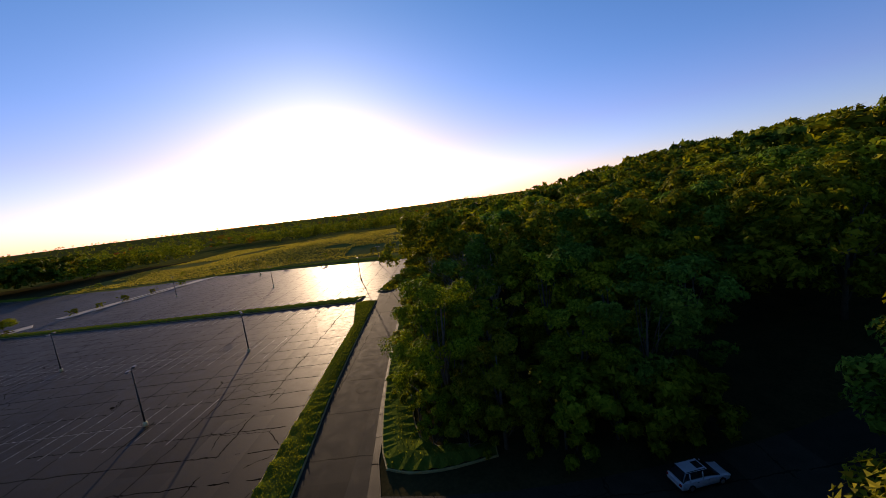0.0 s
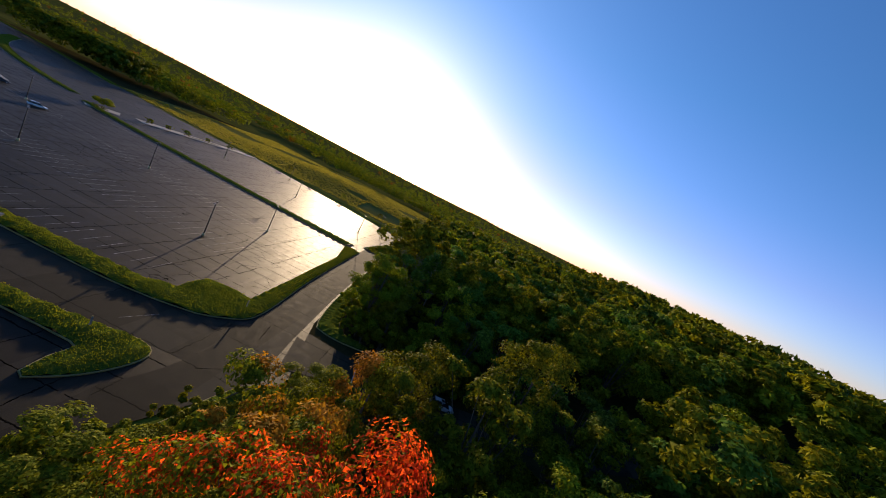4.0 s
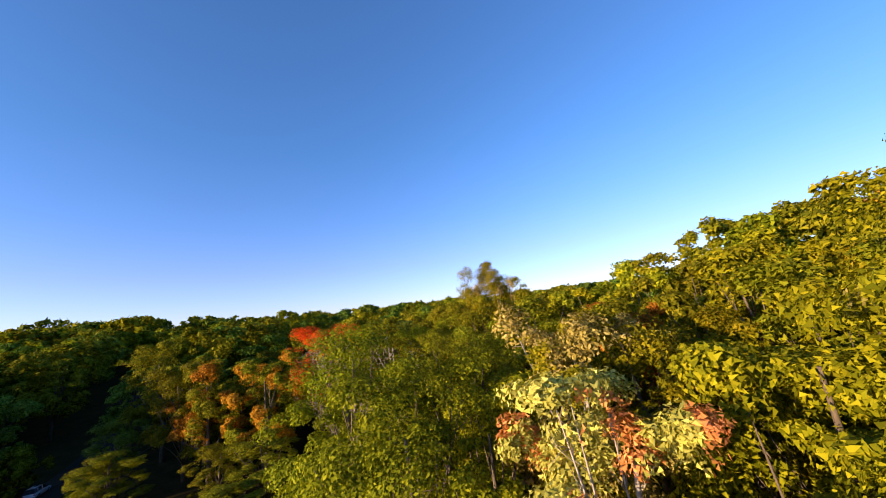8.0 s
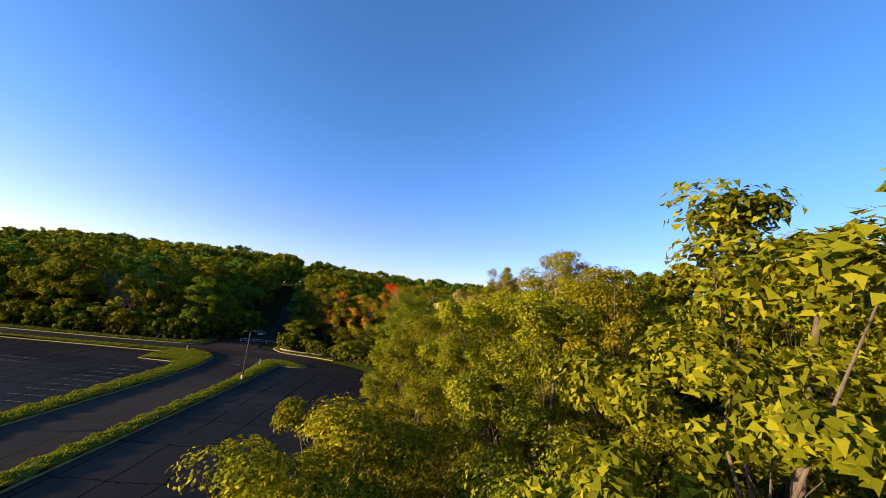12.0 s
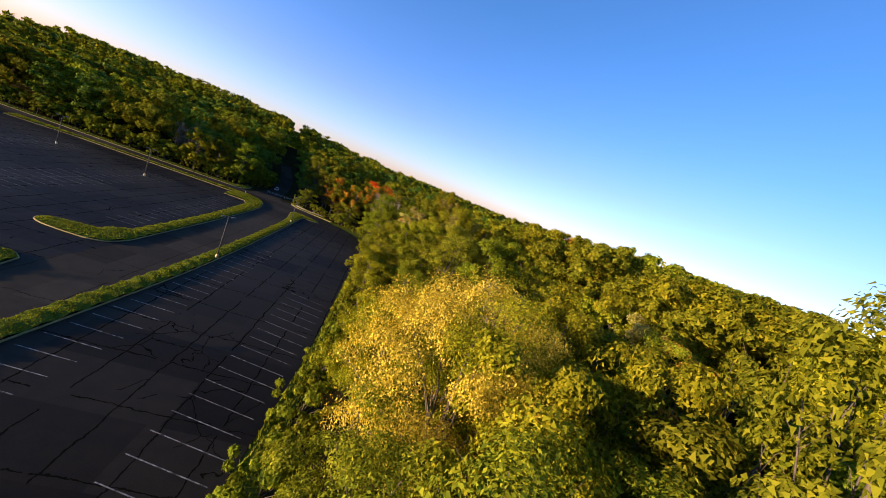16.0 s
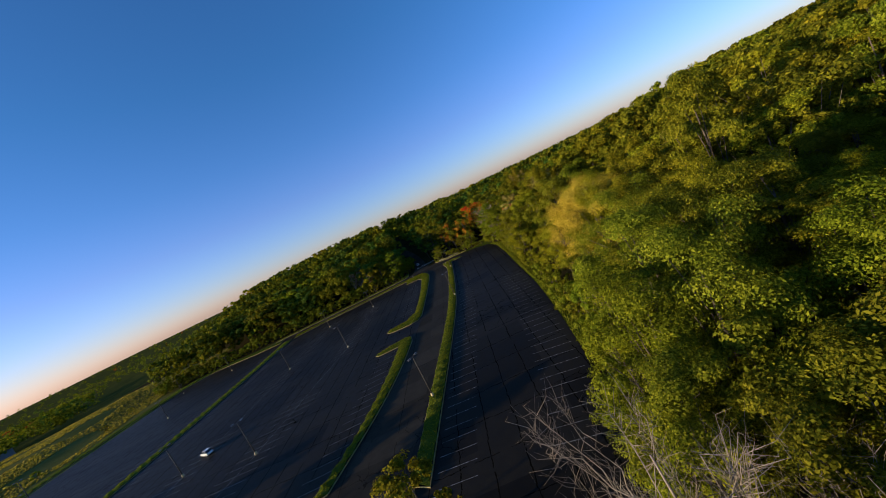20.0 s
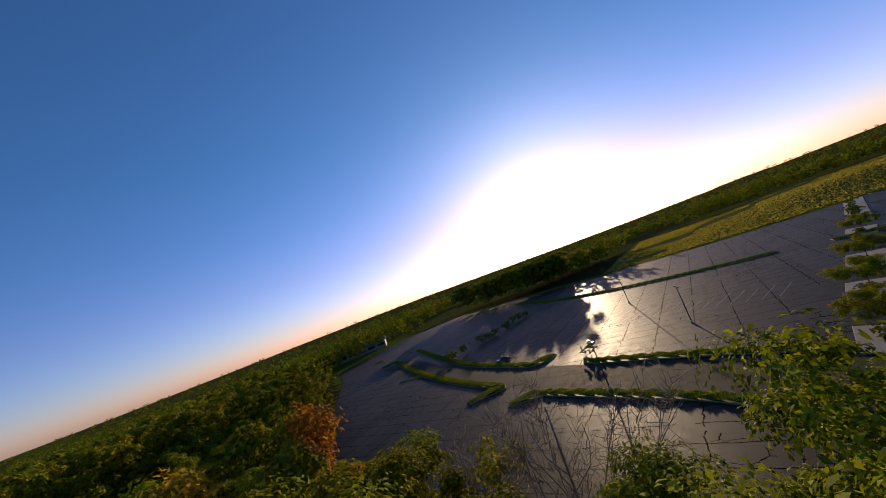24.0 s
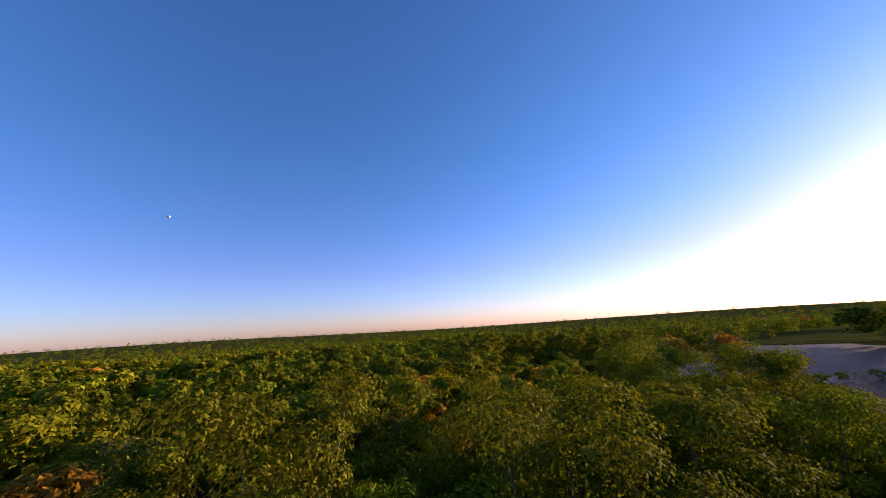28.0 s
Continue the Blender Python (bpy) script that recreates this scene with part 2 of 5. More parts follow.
M_DARK = leaves("deep_green_leaves", (0.0438, 0.0938, 0.0125), (0.0813, 0.138, 0.015), (0.125, 0.175, 0.02))

# ---- mesh helpers ----
def mesh_of(name, verts, faces, mat, smooth=False):
    me = bpy.data.meshes.new(name)
    me.from_pydata([tuple(v) for v in verts], [], faces)
    me.materials.append(mat)
    if smooth:
        me.polygons.foreach_set("use_smooth", [True] * len(me.polygons))
    me.update()
    return me


def quads_mesh(name, co, mat, mats=None, idx=None):
    """A mesh of loose faces, from an array (count, corners, 3)."""
    co = np.asarray(co, np.float32)
    k, c = co.shape[:2]
    me = bpy.data.meshes.new(name)
    me.vertices.add(c * k)
    me.loops.add(c * k)
    me.polygons.add(k)
    me.vertices.foreach_set("co", co.ravel())
    me.loops.foreach_set("vertex_index", np.arange(c * k, dtype=np.int32))
    me.polygons.foreach_set("loop_start", np.arange(0, c * k, c, dtype=np.int32))
    for m in mats or [mat]:
        me.materials.append(m)
    if idx is not None:
        me.polygons.foreach_set("material_index", np.asarray(idx, np.int32))
    me.update(calc_edges=True)
    return me


def part(name, bm, mat, parent, label=""):
    me = bpy.data.meshes.new(name)
    bm.to_mesh(me)
    bm.free()
    me.materials.append(mat)
    ob = new(name, me)
    ob.parent = parent
    return tagged(ob, label)


def part_of(name, me, parent, label=""):
    ob = new(name, me)
    ob.parent = parent
    return tagged(ob, label)


def box(bm, x0, x1, y0, y1, z0, z1, bevel=0.0):
    r = bmesh.ops.create_cube(bm, size=1.0)
    vs = r["verts"]
    bmesh.ops.scale(bm, vec=(x1 - x0, y1 - y0, z1 - z0), verts=vs)
    bmesh.ops.translate(bm, vec=((x0 + x1) / 2, (y0 + y1) / 2, (z0 + z1) / 2), verts=vs)
    if bevel:
        es = list({e for v in vs for e in v.link_edges})
        bmesh.ops.bevel(bm, geom=es, offset=bevel, segments=2, affect="EDGES", clamp_overlap=True)
    return bm


def tube_rings(pts, radii, sides):
    """Vertices and faces of a tapering tube along points."""
    pts = [Vector(p) for p in pts]
    vs, fs = [], []
    for i, p in enumerate(pts):
        d = (pts[min(i + 1, len(pts) - 1)] - pts[max(i - 1, 0)]).normalized()
        a = d.cross(Vector((0.31, 0.94, 0.11))).normalized()
        b = d.cross(a)
        for s in range(sides):
            t = 2 * math.pi * s / sides
            vs.append(p + (a * math.cos(t) + b * math.sin(t)) * radii[i])
    for i in range(len(pts) - 1):
        for s in range(sides):
            q = (s + 1) % sides
            fs.append((i * sides + s, i * sides + q, (i + 1) * sides + q, (i + 1) * sides + s))
    fs.append(tuple(range(sides))[::-1])
    fs.append(tuple((len(pts) - 1) * sides + s for s in range(sides)))
    return vs, fs


def smooth_line(pts, step=2.0):
    """Points along a smooth curve through pts, about step metres apart."""
    p = [Vector((*q[:2], 0)) for q in pts]
    out = []
    for i in range(len(p) - 1):
        a, b, c, d = p[max(i - 1, 0)], p[i], p[i + 1], p[min(i + 2, len(p) - 1)]
        k = max(1, int((c - b).length / step))
        for j in range(k):
            t = j / k
            out.append(0.5 * ((2 * b) + (c - a) * t + (2 * a - 5 * b + 4 * c - d) * t * t + (3 * b - a - 3 * c + d) * t**3))
    out.append(p[-1])
    return out


def sm(v, a, b):
    t = np.clip((np.asarray(v, float) - a) / (b - a), 0, 1)
    return t * t * (3 - 2 * t)


# ---- lie of the land ----
EAST_EDGE = [(22.5, 16), (25.8, 2), (25.9, -26), (25.2, -50), (24.6, -80), (22.8, -106), (20.8, -124), (18.6, -136), (16.4, -148), (14, -168), (8, -194), (-3, -222), (-24, -252), (-50, -286), (-84, -326)]


def east_edge(y):
    ys = np.array([p[1] for p in EAST_EDGE])[::-1]
    xs = np.array([p[0] for p in EAST_EDGE])[::-1]
    return np.interp(y, ys, xs)


def land(x, y):
    """Height of the ground."""
    x, y = np.asarray(x, float), np.asarray(y, float)
    north = 18 * sm(y, 58, 200) * (1 - 0.66 * sm(x, -60, 90)) * sm(x, -420, -150)
    north = north - 14 * sm(y, 200, 480)
    east = (7.0 * sm(x - east_edge(y), 8, 60) + 5.0 * sm(x - east_edge(y), 45, 105) * (1 - sm(-y, 116, 146))) * (1 - sm(y, 10, 60)) * (1 - sm(-y, 135, 210))
    field = 5.0 * sm(-x, 205, 290) * (1 - sm(-x, 330, 520)) * sm(y, -170, -60) * (1 - sm(y, 40, 160))
    r = np.hypot(x + 40, y + 90)
    drop = -7 * sm(r, 280, 700) * (1 - sm(y, 60, 200))
    far = 26 * sm(r, 1500, 3000) * (0.55 + 0.45 * np.sin(np.arctan2(y, x) * 5.0 + 0.7)) + 12 * sm(r, 900, 2600)
    lot = (x < east_edge(y) + 6) & (x > -236) & (y < 34) & (y > -378)
    roll = np.where(lot, -0.04, 0.5 * np.sin(x * 0.05) * np.cos(y * 0.043) * sm(r, 150, 300))
    return north + np.where(r < 2000, east, 0) + field + drop + far + roll


def axis_steps():
    a = [0.0]
    s = 6.0
    while a[-1] < 4300:
        s = 6.0 if a[-1] < 260 else s * 1.13
        a.append(a[-1] + s)
    return np.array([-v for v in a[:0:-1]] + a)


gx, gy = axis_steps() - 40, axis_steps() - 90
X, Y = np.meshgrid(gx, gy, indexing="ij")
Z = land(X, Y) - 0.06
verts = np.stack([X, Y, Z], -1).reshape(-1, 3)
ny = len(gy)
faces = [(i * ny + j, (i + 1) * ny + j, (i + 1) * ny + j + 1, i * ny + j + 1) for i in range(len(gx) - 1) for j in range(ny - 1)]
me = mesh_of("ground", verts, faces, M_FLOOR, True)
me.materials.append(M_FIELD)
me.materials.append(M_GRASS)
me.materials.append(M_CANOPY)
cx, cy = (X[:-1, :-1] + X[1:, 1:]) / 2, (Y[:-1, :-1] + Y[1:, 1:]) / 2
fieldy = (cx < -190) & (cx > -420) & (cy > -210) & (cy < 95)
verge = (cx > -200) & (cx < east_edge(cy) + 2) & (cy < 33)
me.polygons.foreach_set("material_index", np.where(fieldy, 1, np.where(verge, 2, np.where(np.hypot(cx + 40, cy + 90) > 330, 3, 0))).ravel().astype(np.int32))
tagged(new("ground", me), "leaf-littered woodland ground and dry field running to the horizon", "ground", kind="structure")


def sheet(name, outline, z, mat, label, category, thick=0.12):
    """A flat slab with the given outline."""
    bm = bmesh.new()
    f = bm.faces.new([bm.verts.new((x, y, z)) for x, y in outline])
    f.normal_update()
    if f.normal.z < 0:
        f.normal_flip()
    r = bmesh.ops.extrude_face_region(bm, geom=[f])
    bmesh.ops.translate(bm, vec=(0, 0, -thick), verts=[v for v in r["geom"] if isinstance(v, bmesh.types.BMVert)])
    bmesh.ops.recalc_face_normals(bm, faces=bm.faces)
    bmesh.ops.triangulate(bm, faces=bm.faces)
    me = bpy.data.meshes.new(name)
    bm.to_mesh(me)
    bm.free()
    me.materials.append(mat)
    return tagged(new(name, me), label, category, kind="structure")


def xy(pts, step=3.0):
    return [(p.x, p.y) for p in smooth_line(pts, step)]


# east edge of the paving, then the whole lot in one slab
paved = [(-31, 31.2), (-18, 34), (-10, 36.5), (-6, 33), (6, 27), (16, 22)] + xy(EAST_EDGE) + [(-110, -366), (-180, -372), (-230, -340), (-222, -270), (-205, -195), (-196, -150), (-199, -90), (-188, -30), (-176, 20), (-160, 28), (-118, 27), (-90, 28.5), (-60, 29.5)]
sheet("car_park", paved, 0.0, M_LOT, "worn grey asphalt car park with cracks and patches", "car park")
gate_road = xy([(-26.5, 30), (-25, 42), (-25.5, 56), (-28, 75), (-34, 100), (-44, 128)])
gate_edge = xy([(-12.5, 33), (-15.5, 42), (-18, 56), (-21, 75), (-27, 100), (-37, 128)])
bm = bmesh.new()
k = min(len(gate_road), len(gate_edge))
gl = [gate_road[int(i * (len(gate_road) - 1) / 39)] for i in range(40)]
gr = [gate_edge[int(i * (len(gate_edge) - 1) / 39)] for i in range(40)]
va = [bm.verts.new((x, y, float(land(x, y)) + 0.03 + 0.05 * (y > 40))) for x, y in gl]
vb = [bm.verts.new((x, y, float(land(x, y)) + 0.03 + 0.05 * (y > 40))) for x, y in gr]
for i in range(39):
    bm.faces.new((va[i], vb[i], vb[i + 1], va[i + 1]))
me = bpy.data.meshes.new("road")
bm.to_mesh(me)
me.materials.append(M_ROAD)
tagged(new("road", me), "dark asphalt road running into the shaded woods", "road", kind="structure")
bm.free()


# drives lie a few millimetres over the lot, in lighter asphalt
def ribbon(name, left, right, z, mat, label, category, count=60):
    a, b = smooth_line(left, 1.0), smooth_line(right, 1.0)
    vs, fs = [], []
    for i in range(count):
        p, q = a[int(i * (len(a) - 1) / (count - 1))], b[int(i * (len(b) - 1) / (count - 1))]
        vs += [(p.x, p.y, z), (q.x, q.y, z)]
    fs = [(2 * i, 2 * i + 1, 2 * i + 3, 2 * i + 2) for i in range(count - 1)]
    return tagged(new(name, mesh_of(name, vs, fs, mat)), label, category, kind="structure")


DRIVE_W = [(-19, 24), (-13.5, 13), (-12.5, 0), (-12.5, -30), (-13.2, -60), (-15.2, -80), (-19.8, -113), (-25, -132), (-33, -150), (-45, -181), (-52, -201), (-68, -238), (-102, -293)]
DRIVE_E = [(-5, 24), (-4.2, 14), (-2.4, 0), (-2.2, -30), (-2.9, -60), (-4.7, -84), (-7.6, -112), (-12, -136), (-20, -152), (-31, -182), (-39, -204), (-58, -245), (-88, -297)]
ribbon("drive", [(x + 0.2, y) for x, y in DRIVE_W], [(x - 0.2, y) for x, y in DRIVE_E], 0.006, M_ROAD, "brownish grey asphalt drive between two grass strips", "drive", 110)
ribbon("cross_road", [(4, 21.5), (-6, 24.0), (-24, 23.4), (-49, 21.4), (-79, 19.8), (-120, 17.5)], [(10, 25.5), (-6, 32), (-24, 31), (-49, 29), (-79, 27.5), (-120, 26)], 0.010, M_ROAD, "grey asphalt road along the foot of the woods", "road")


# ---- grass strips with kerbs ----
rng = np.random.default_rng(4)
TUFTS = []


def strip(outline, label, height=0.34, dense=30.0):
    """A kerbed, slightly mounded grass strip. outline: its closed edge, anticlockwise or clockwise."""
    pts = [Vector((*p, 0)) for p in outline]
    area = sum(pts[i].x * pts[(i + 1) % len(pts)].y - pts[(i + 1) % len(pts)].x * pts[i].y for i in range(len(pts)))
    if area < 0:
        pts.reverse()
    holder = tagged(new("grass_strip"), label, "grass strip", "grass strips", "structure")
    n = len(pts)
    ins = []
    for i in range(n):
        d = (pts[(i + 1) % n] - pts[i - 1]).normalized()
        ins.append(Vector((-d.y, d.x, 0)))
    # kerb ring
    bm = bmesh.new()
    rings = []
    for off, z in ((0, -0.05), (0.0, 0.13), (0.03, 0.16), (0.17, 0.16), (0.17, 0.02)):
        rings.append([bm.verts.new(p + k * off + Vector((0, 0, z))) for p, k in zip(pts, ins)])
    for a, b in zip(rings, rings[1:]):
        for i in range(n):
            j = (i + 1) % n
            bm.faces.new((a[i], a[j], b[j], b[i]))
    part("kerb", bm, M_KERB, holder, "pale weathered concrete kerb")
    # mound
    bm = bmesh.new()
    inner = [p + k * 0.17 for p, k in zip(pts, ins)]
    ring = [bm.verts.new(p + Vector((0, 0, 0.15))) for p in inner]
    bmesh.ops.triangle_fill(bm, edges=[bm.edges.new((ring[i], ring[(i + 1) % n])) for i in range(n)], use_beauty=True)
    bmesh.ops.subdivide_edges(bm, edges=list(bm.edges), cuts=1)
    bmesh.ops.triangulate(bm, faces=bm.faces)
    edge = np.array([(p.x, p.y) for p in inner])
    for v in bm.verts:
        gap = np.hypot(edge[:, 0] - v.co.x, edge[:, 1] - v.co.y).min()
        v.co.z = 0.15 + height * min(1.0, gap / 1.4) + 0.03 * math.sin(v.co.x * 3.1) * math.cos(v.co.y * 2.3) * min(1, gap)
    bmesh.ops.recalc_face_normals(bm, faces=bm.faces)
    part("turf", bm, M_GRASS, holder, "rough green turf, lit yellow by the low sun")
    lo, hi = edge.min(0), edge.max(0)
    want = int(abs(area) / 2 * dense)
    got = 0
    while got < want:
        q = lo + (hi - lo) * rng.random((4000, 2))
        inside = np.zeros(len(q), bool)
        for i in range(n):
            (x1, y1), (x2, y2) = edge[i], edge[(i + 1) % n]
            hit = ((y1 > q[:, 1]) != (y2 > q[:, 1])) & (q[:, 0] < (x2 - x1) * (q[:, 1] - y1) / (y2 - y1 + 1e-12) + x1)
            inside ^= hit
        q = q[inside]
        gap = np.sqrt(((q[:, None] - edge[None]) ** 2).sum(-1)).min(1)
        TUFTS.append(np.c_[q, 0.15 + height * np.minimum(1, gap / 1.4)][: want - got])
        got += len(q)
        if len(q) == 0:
            break
    return holder


# strip east of the drive, northern run with its hooked head
W1 = [(-4.2, 14), (-2.4, 0), (-2.2, -30), (-2.9, -60), (-4.7, -84), (-7.6, -112), (-10.2, -137)]
E1 = [(-7.2, -138.5), (-5.0, -118), (-3.2, -101), (-0.5, -72), (0.5, -50), (0.8, -24), (0.8, 0), (0.6, 10)]
strip(xy(W1[::-1]) + xy([(-4.8, 17.5), (-4.5, 19.6), (-3.0, 21.0), (0.2, 20.8), (4.0, 19.2), (7.0, 16.6)], 1.0) + xy([(6.5, 15.6), (3.4, 15.0), (0.9, 15.0), (0.6, 13)], 1.0) + xy(E1[::-1]), "long kerbed strip of rough grass between drive and car park")
# strip west of the drive, with the arrow notch at its head
strip(xy([(-13.2, -60), (-12.5, -30), (-12.5, 0), (-13.6, 11)]) + xy([(-15.2, 17), (-18.8, 21.6), (-25, 23.3), (-49, 21.2), (-79, 19.6), (-99, 18.8)], 2.0) + xy([(-98.5, 12.5), (-79, 16.6)], 3) + xy([(-42.8, 18.2), (-27.6, 18.8)], 3) + [(-27.0, 10.0), (-19.6, 9.6)] + xy([(-17.6, 5.5), (-16.4, -17), (-16.2, -40), (-16.6, -54)]) + xy([(-19.5, -58.6), (-25.5, -60), (-26.5, -62.2), (-24, -64), (-17, -64.5), (-14.4, -63.2)], 1.0), "kerbed grass strip along the drive with a notched head at the junction")
strip(xy([(-25.2, -131), (-19.9, -113), (-16.6, -96), (-15.1, -81)]) + xy([(-15.6, -77.2), (-18.5, -75.8), (-26.5, -78.2), (-27.4, -79.8), (-26, -80.8), (-19.6, -80.6)], 1.0) + xy([(-19.6, -84), (-20.9, -101), (-24.2, -120), (-28.6, -132)]), "kerbed strip of green grass beside the drive, hooked at one end")
strip(xy([(-33.2, -143), (-39.6, -162), (-45, -181)]) + xy([(-46.6, -183.8), (-50, -184.6)], 1.0) + xy([(-48.4, -181.6), (-42.7, -162), (-36.3, -143)]), "kerbed strip of green grass beside the drive")
strip(xy([(-50.8, -198.6), (-53.2, -206.5), (-66.2, -232.6), (-90, -265.6), (-117, -300)]) + xy([(-119.4, -298), (-92.6, -263.8), (-69, -231), (-56.2, -205.6), (-54.4, -200.4)]) + xy([(-58.4, -195.6), (-57.4, -193.8), (-53, -194.6)], 1.0), "curved kerbed grass strip at the far end of the car park")
strip(xy([(-17.5, -147), (-24.8, -160), (-30, -175), (-34.2, -189)]) + xy([(-33.6, -193.8), (-29.4, -196.0), (-27.8, -194.4)], 1.0) + xy([(-31.2, -188.6), (-27, -175), (-21.9, -160), (-15, -148)]), "kerbed grass strip between the drive and the outer car park")
strip([(-38.4, -200.8), (-31.8, -207.4), (-33.4, -209.4), (-39.6, -204.8)] + xy([(-43.2, -214), (-53.6, -234.4), (-70.6, -260.8), (-100.6, -303.2)]) + xy([(-103, -301.6), (-73.4, -259.2), (-56.6, -233), (-46, -212.8), (-41.6, -202.6)]), "kerbed grass strip branching at the far end of the drive")
strip([(-64.4, -247.8), (-63.2, -247.8), (-60.6, -259.6), (-61.8, -259.8)], "narrow grass spur beside a painted line", dense=8)
# strip between the main and the western car park
strip(xy([(-100, 12), (-102.5, -20), (-105.5, -60), (-110, -104), (-114.2, -124)]) + xy([(-118.2, -124), (-114.4, -104), (-110, -60), (-107, -20), (-106, 14)]), "long straight kerbed grass strip between two car parks", dense=3.0)
strip(xy([(-119.5, -136), (-124, -160), (-136, -195), (-156, -230), (-190, -268)]) + xy([(-194, -265), (-160.5, -226), (-140.5, -193), (-128.5, -159), (-124, -136)]), "kerbed grass strip crossing the far car park", dense=2.5)
strip(xy([(-110, 17), (-130, 20), (-160, 27), (-175, 22)]) + xy([(-190, -12), (-198, -60), (-201, -90)]) + xy([(-206, -90), (-204, -60), (-196, -10), (-184, 26), (-160, 33), (-128, 25.5), (-110, 22)]), "rough grass verge along the edge of the car park", dense=1.5)
strip(xy([(-199, -205), (-216, -270), (-226, -332)]) + xy([(-232, -332), (-222, -268), (-206, -200)]), "rough grass verge at the far edge of the car park", dense=1.5)
strip(xy([(-95, -307), (-100, -304), (-97, -300), (-92, -303)], 1.5), "small kerbed grass island near a painted line", dense=5)
strip(xy([(-112, -331), (-117, -327), (-114, -324), (-109, -328)], 1.5), "small kerbed grass island at the end of the drive", dense=5)
# ---- trees ----
def crown_quads(seed, height, radius, base, clumps, sprays, size, flat=0.62, ragged=0.25, diamond=False):
    """Leaf sprays as loose faces on clumps, the clumps on boughs with open gaps between them. base: where the crown begins."""
    r = np.random.default_rng(seed)
    mid, half = (base + height) / 2, (height - base) / 2
    boughs = max(12, int(clumps / 8))
    # boughs spread evenly over an uneven egg, in a golden spiral
    k = np.arange(boughs) + 0.5
    up = 1 - 2 * k / boughs * 0.93
    turn = k * 2.39996 + r.uniform(0, 6.28)
    ring = np.sqrt(np.maximum(0, 1 - up * up)) ** np.where(up < 0, 0.6, 1.0)
    u = np.stack([ring * np.cos(turn), ring * np.sin(turn), up], 1) + r.normal(size=(boughs, 3)) * 0.16
    lobes = r.normal(size=(5, 3))
    lump = np.clip(1 + ragged * 2 * np.sin(u @ lobes.T * 2.6).mean(1) - ragged * 0.3, 0.74, 1.08)
    low = np.where(u[:, 2] < 0, 0.9, 1.0)
    centre = u * np.array([radius, radius, half]) * (lump * low * r.uniform(0.66, 0.86, boughs))[:, None] + [0, 0, mid]
    broad = radius * r.uniform(0.27, 0.42, boughs)
    # clumps sit on the outer and upper side of each bough
    of = np.arange(clumps) % boughs
    v = u[of] * 0.75 + r.normal(size=(clumps, 3)) * 0.62 + [0, 0, 0.3]
    v /= np.linalg.norm(v, axis=1)[:, None]
    cen = centre[of] + v * (broad[of] * r.uniform(0.45, 1.0, clumps))[:, None] * np.array([1, 1, 0.8])
    inner = r.random(clumps) < 0.24
    cen[:, :2] *= np.where(inner, r.uniform(0.35, 0.8, clumps), 1.0)[:, None]
    cen[:, 2] = np.where(inner, mid + (cen[:, 2] - mid) * r.uniform(0.75, 1.0, clumps), cen[:, 2])
    order = np.sort(cen[:, 2])
    cen[:, 2] = np.minimum(cen[:, 2], order[-min(10, clumps)] + 0.035 * height)
    crad = broad[of] * r.uniform(0.34, 0.58, clumps) * np.where(u[of, 2] > 0.6, 1.35, 1.0)
    which = r.integers(0, clumps, sprays)
    d = r.normal(size=(sprays, 3))
    d /= np.linalg.norm(d, axis=1)[:, None]
    d[:, 2] = np.abs(d[:, 2]) * np.where(r.random(sprays) < 0.74, 1, -1)
    p = cen[which] + d * crad[which][:, None] * (r.uniform(0.3, 1.0, sprays) ** 0.5)[:, None] * np.array([1, 1, flat])
    nrm = d * 0.9 + v[which] * 0.7 + r.normal(size=(sprays, 3)) * 0.5 + [0, 0, 0.2]
    nrm /= np.linalg.norm(nrm, axis=1)[:, None]
    t = np.cross(nrm, r.normal(size=(sprays, 3)))
    t /= np.linalg.norm(t, axis=1)[:, None] + 1e-9
    b = np.cross(nrm, t)
    s = size * r.uniform(0.55, 1.35, sprays)[:, None]
    if sprays:
        lift = (height - base * 0.5) / (np.quantile(p[:, 2], 0.995) - base * 0.5)
        p[:, 2] = base * 0.5 + (p[:, 2] - base * 0.5) * lift
        cen[:, 2] = base * 0.5 + (cen[:, 2] - base * 0.5) * lift
    if diamond:
        fold = nrm * s * 0.12
        return np.stack([p - t * s * 0.8, p - b * s * 0.40 + fold, p + t * s * 0.8 - fold, p + b * s * 0.40 + fold], 1), cen
    return np.stack([p - t * s * 0.55 - b * s * 0.40, p - t * s * 0.35 + b * s * 0.46 - nrm * s * 0.1, p + t * s * 0.85], 1), cen


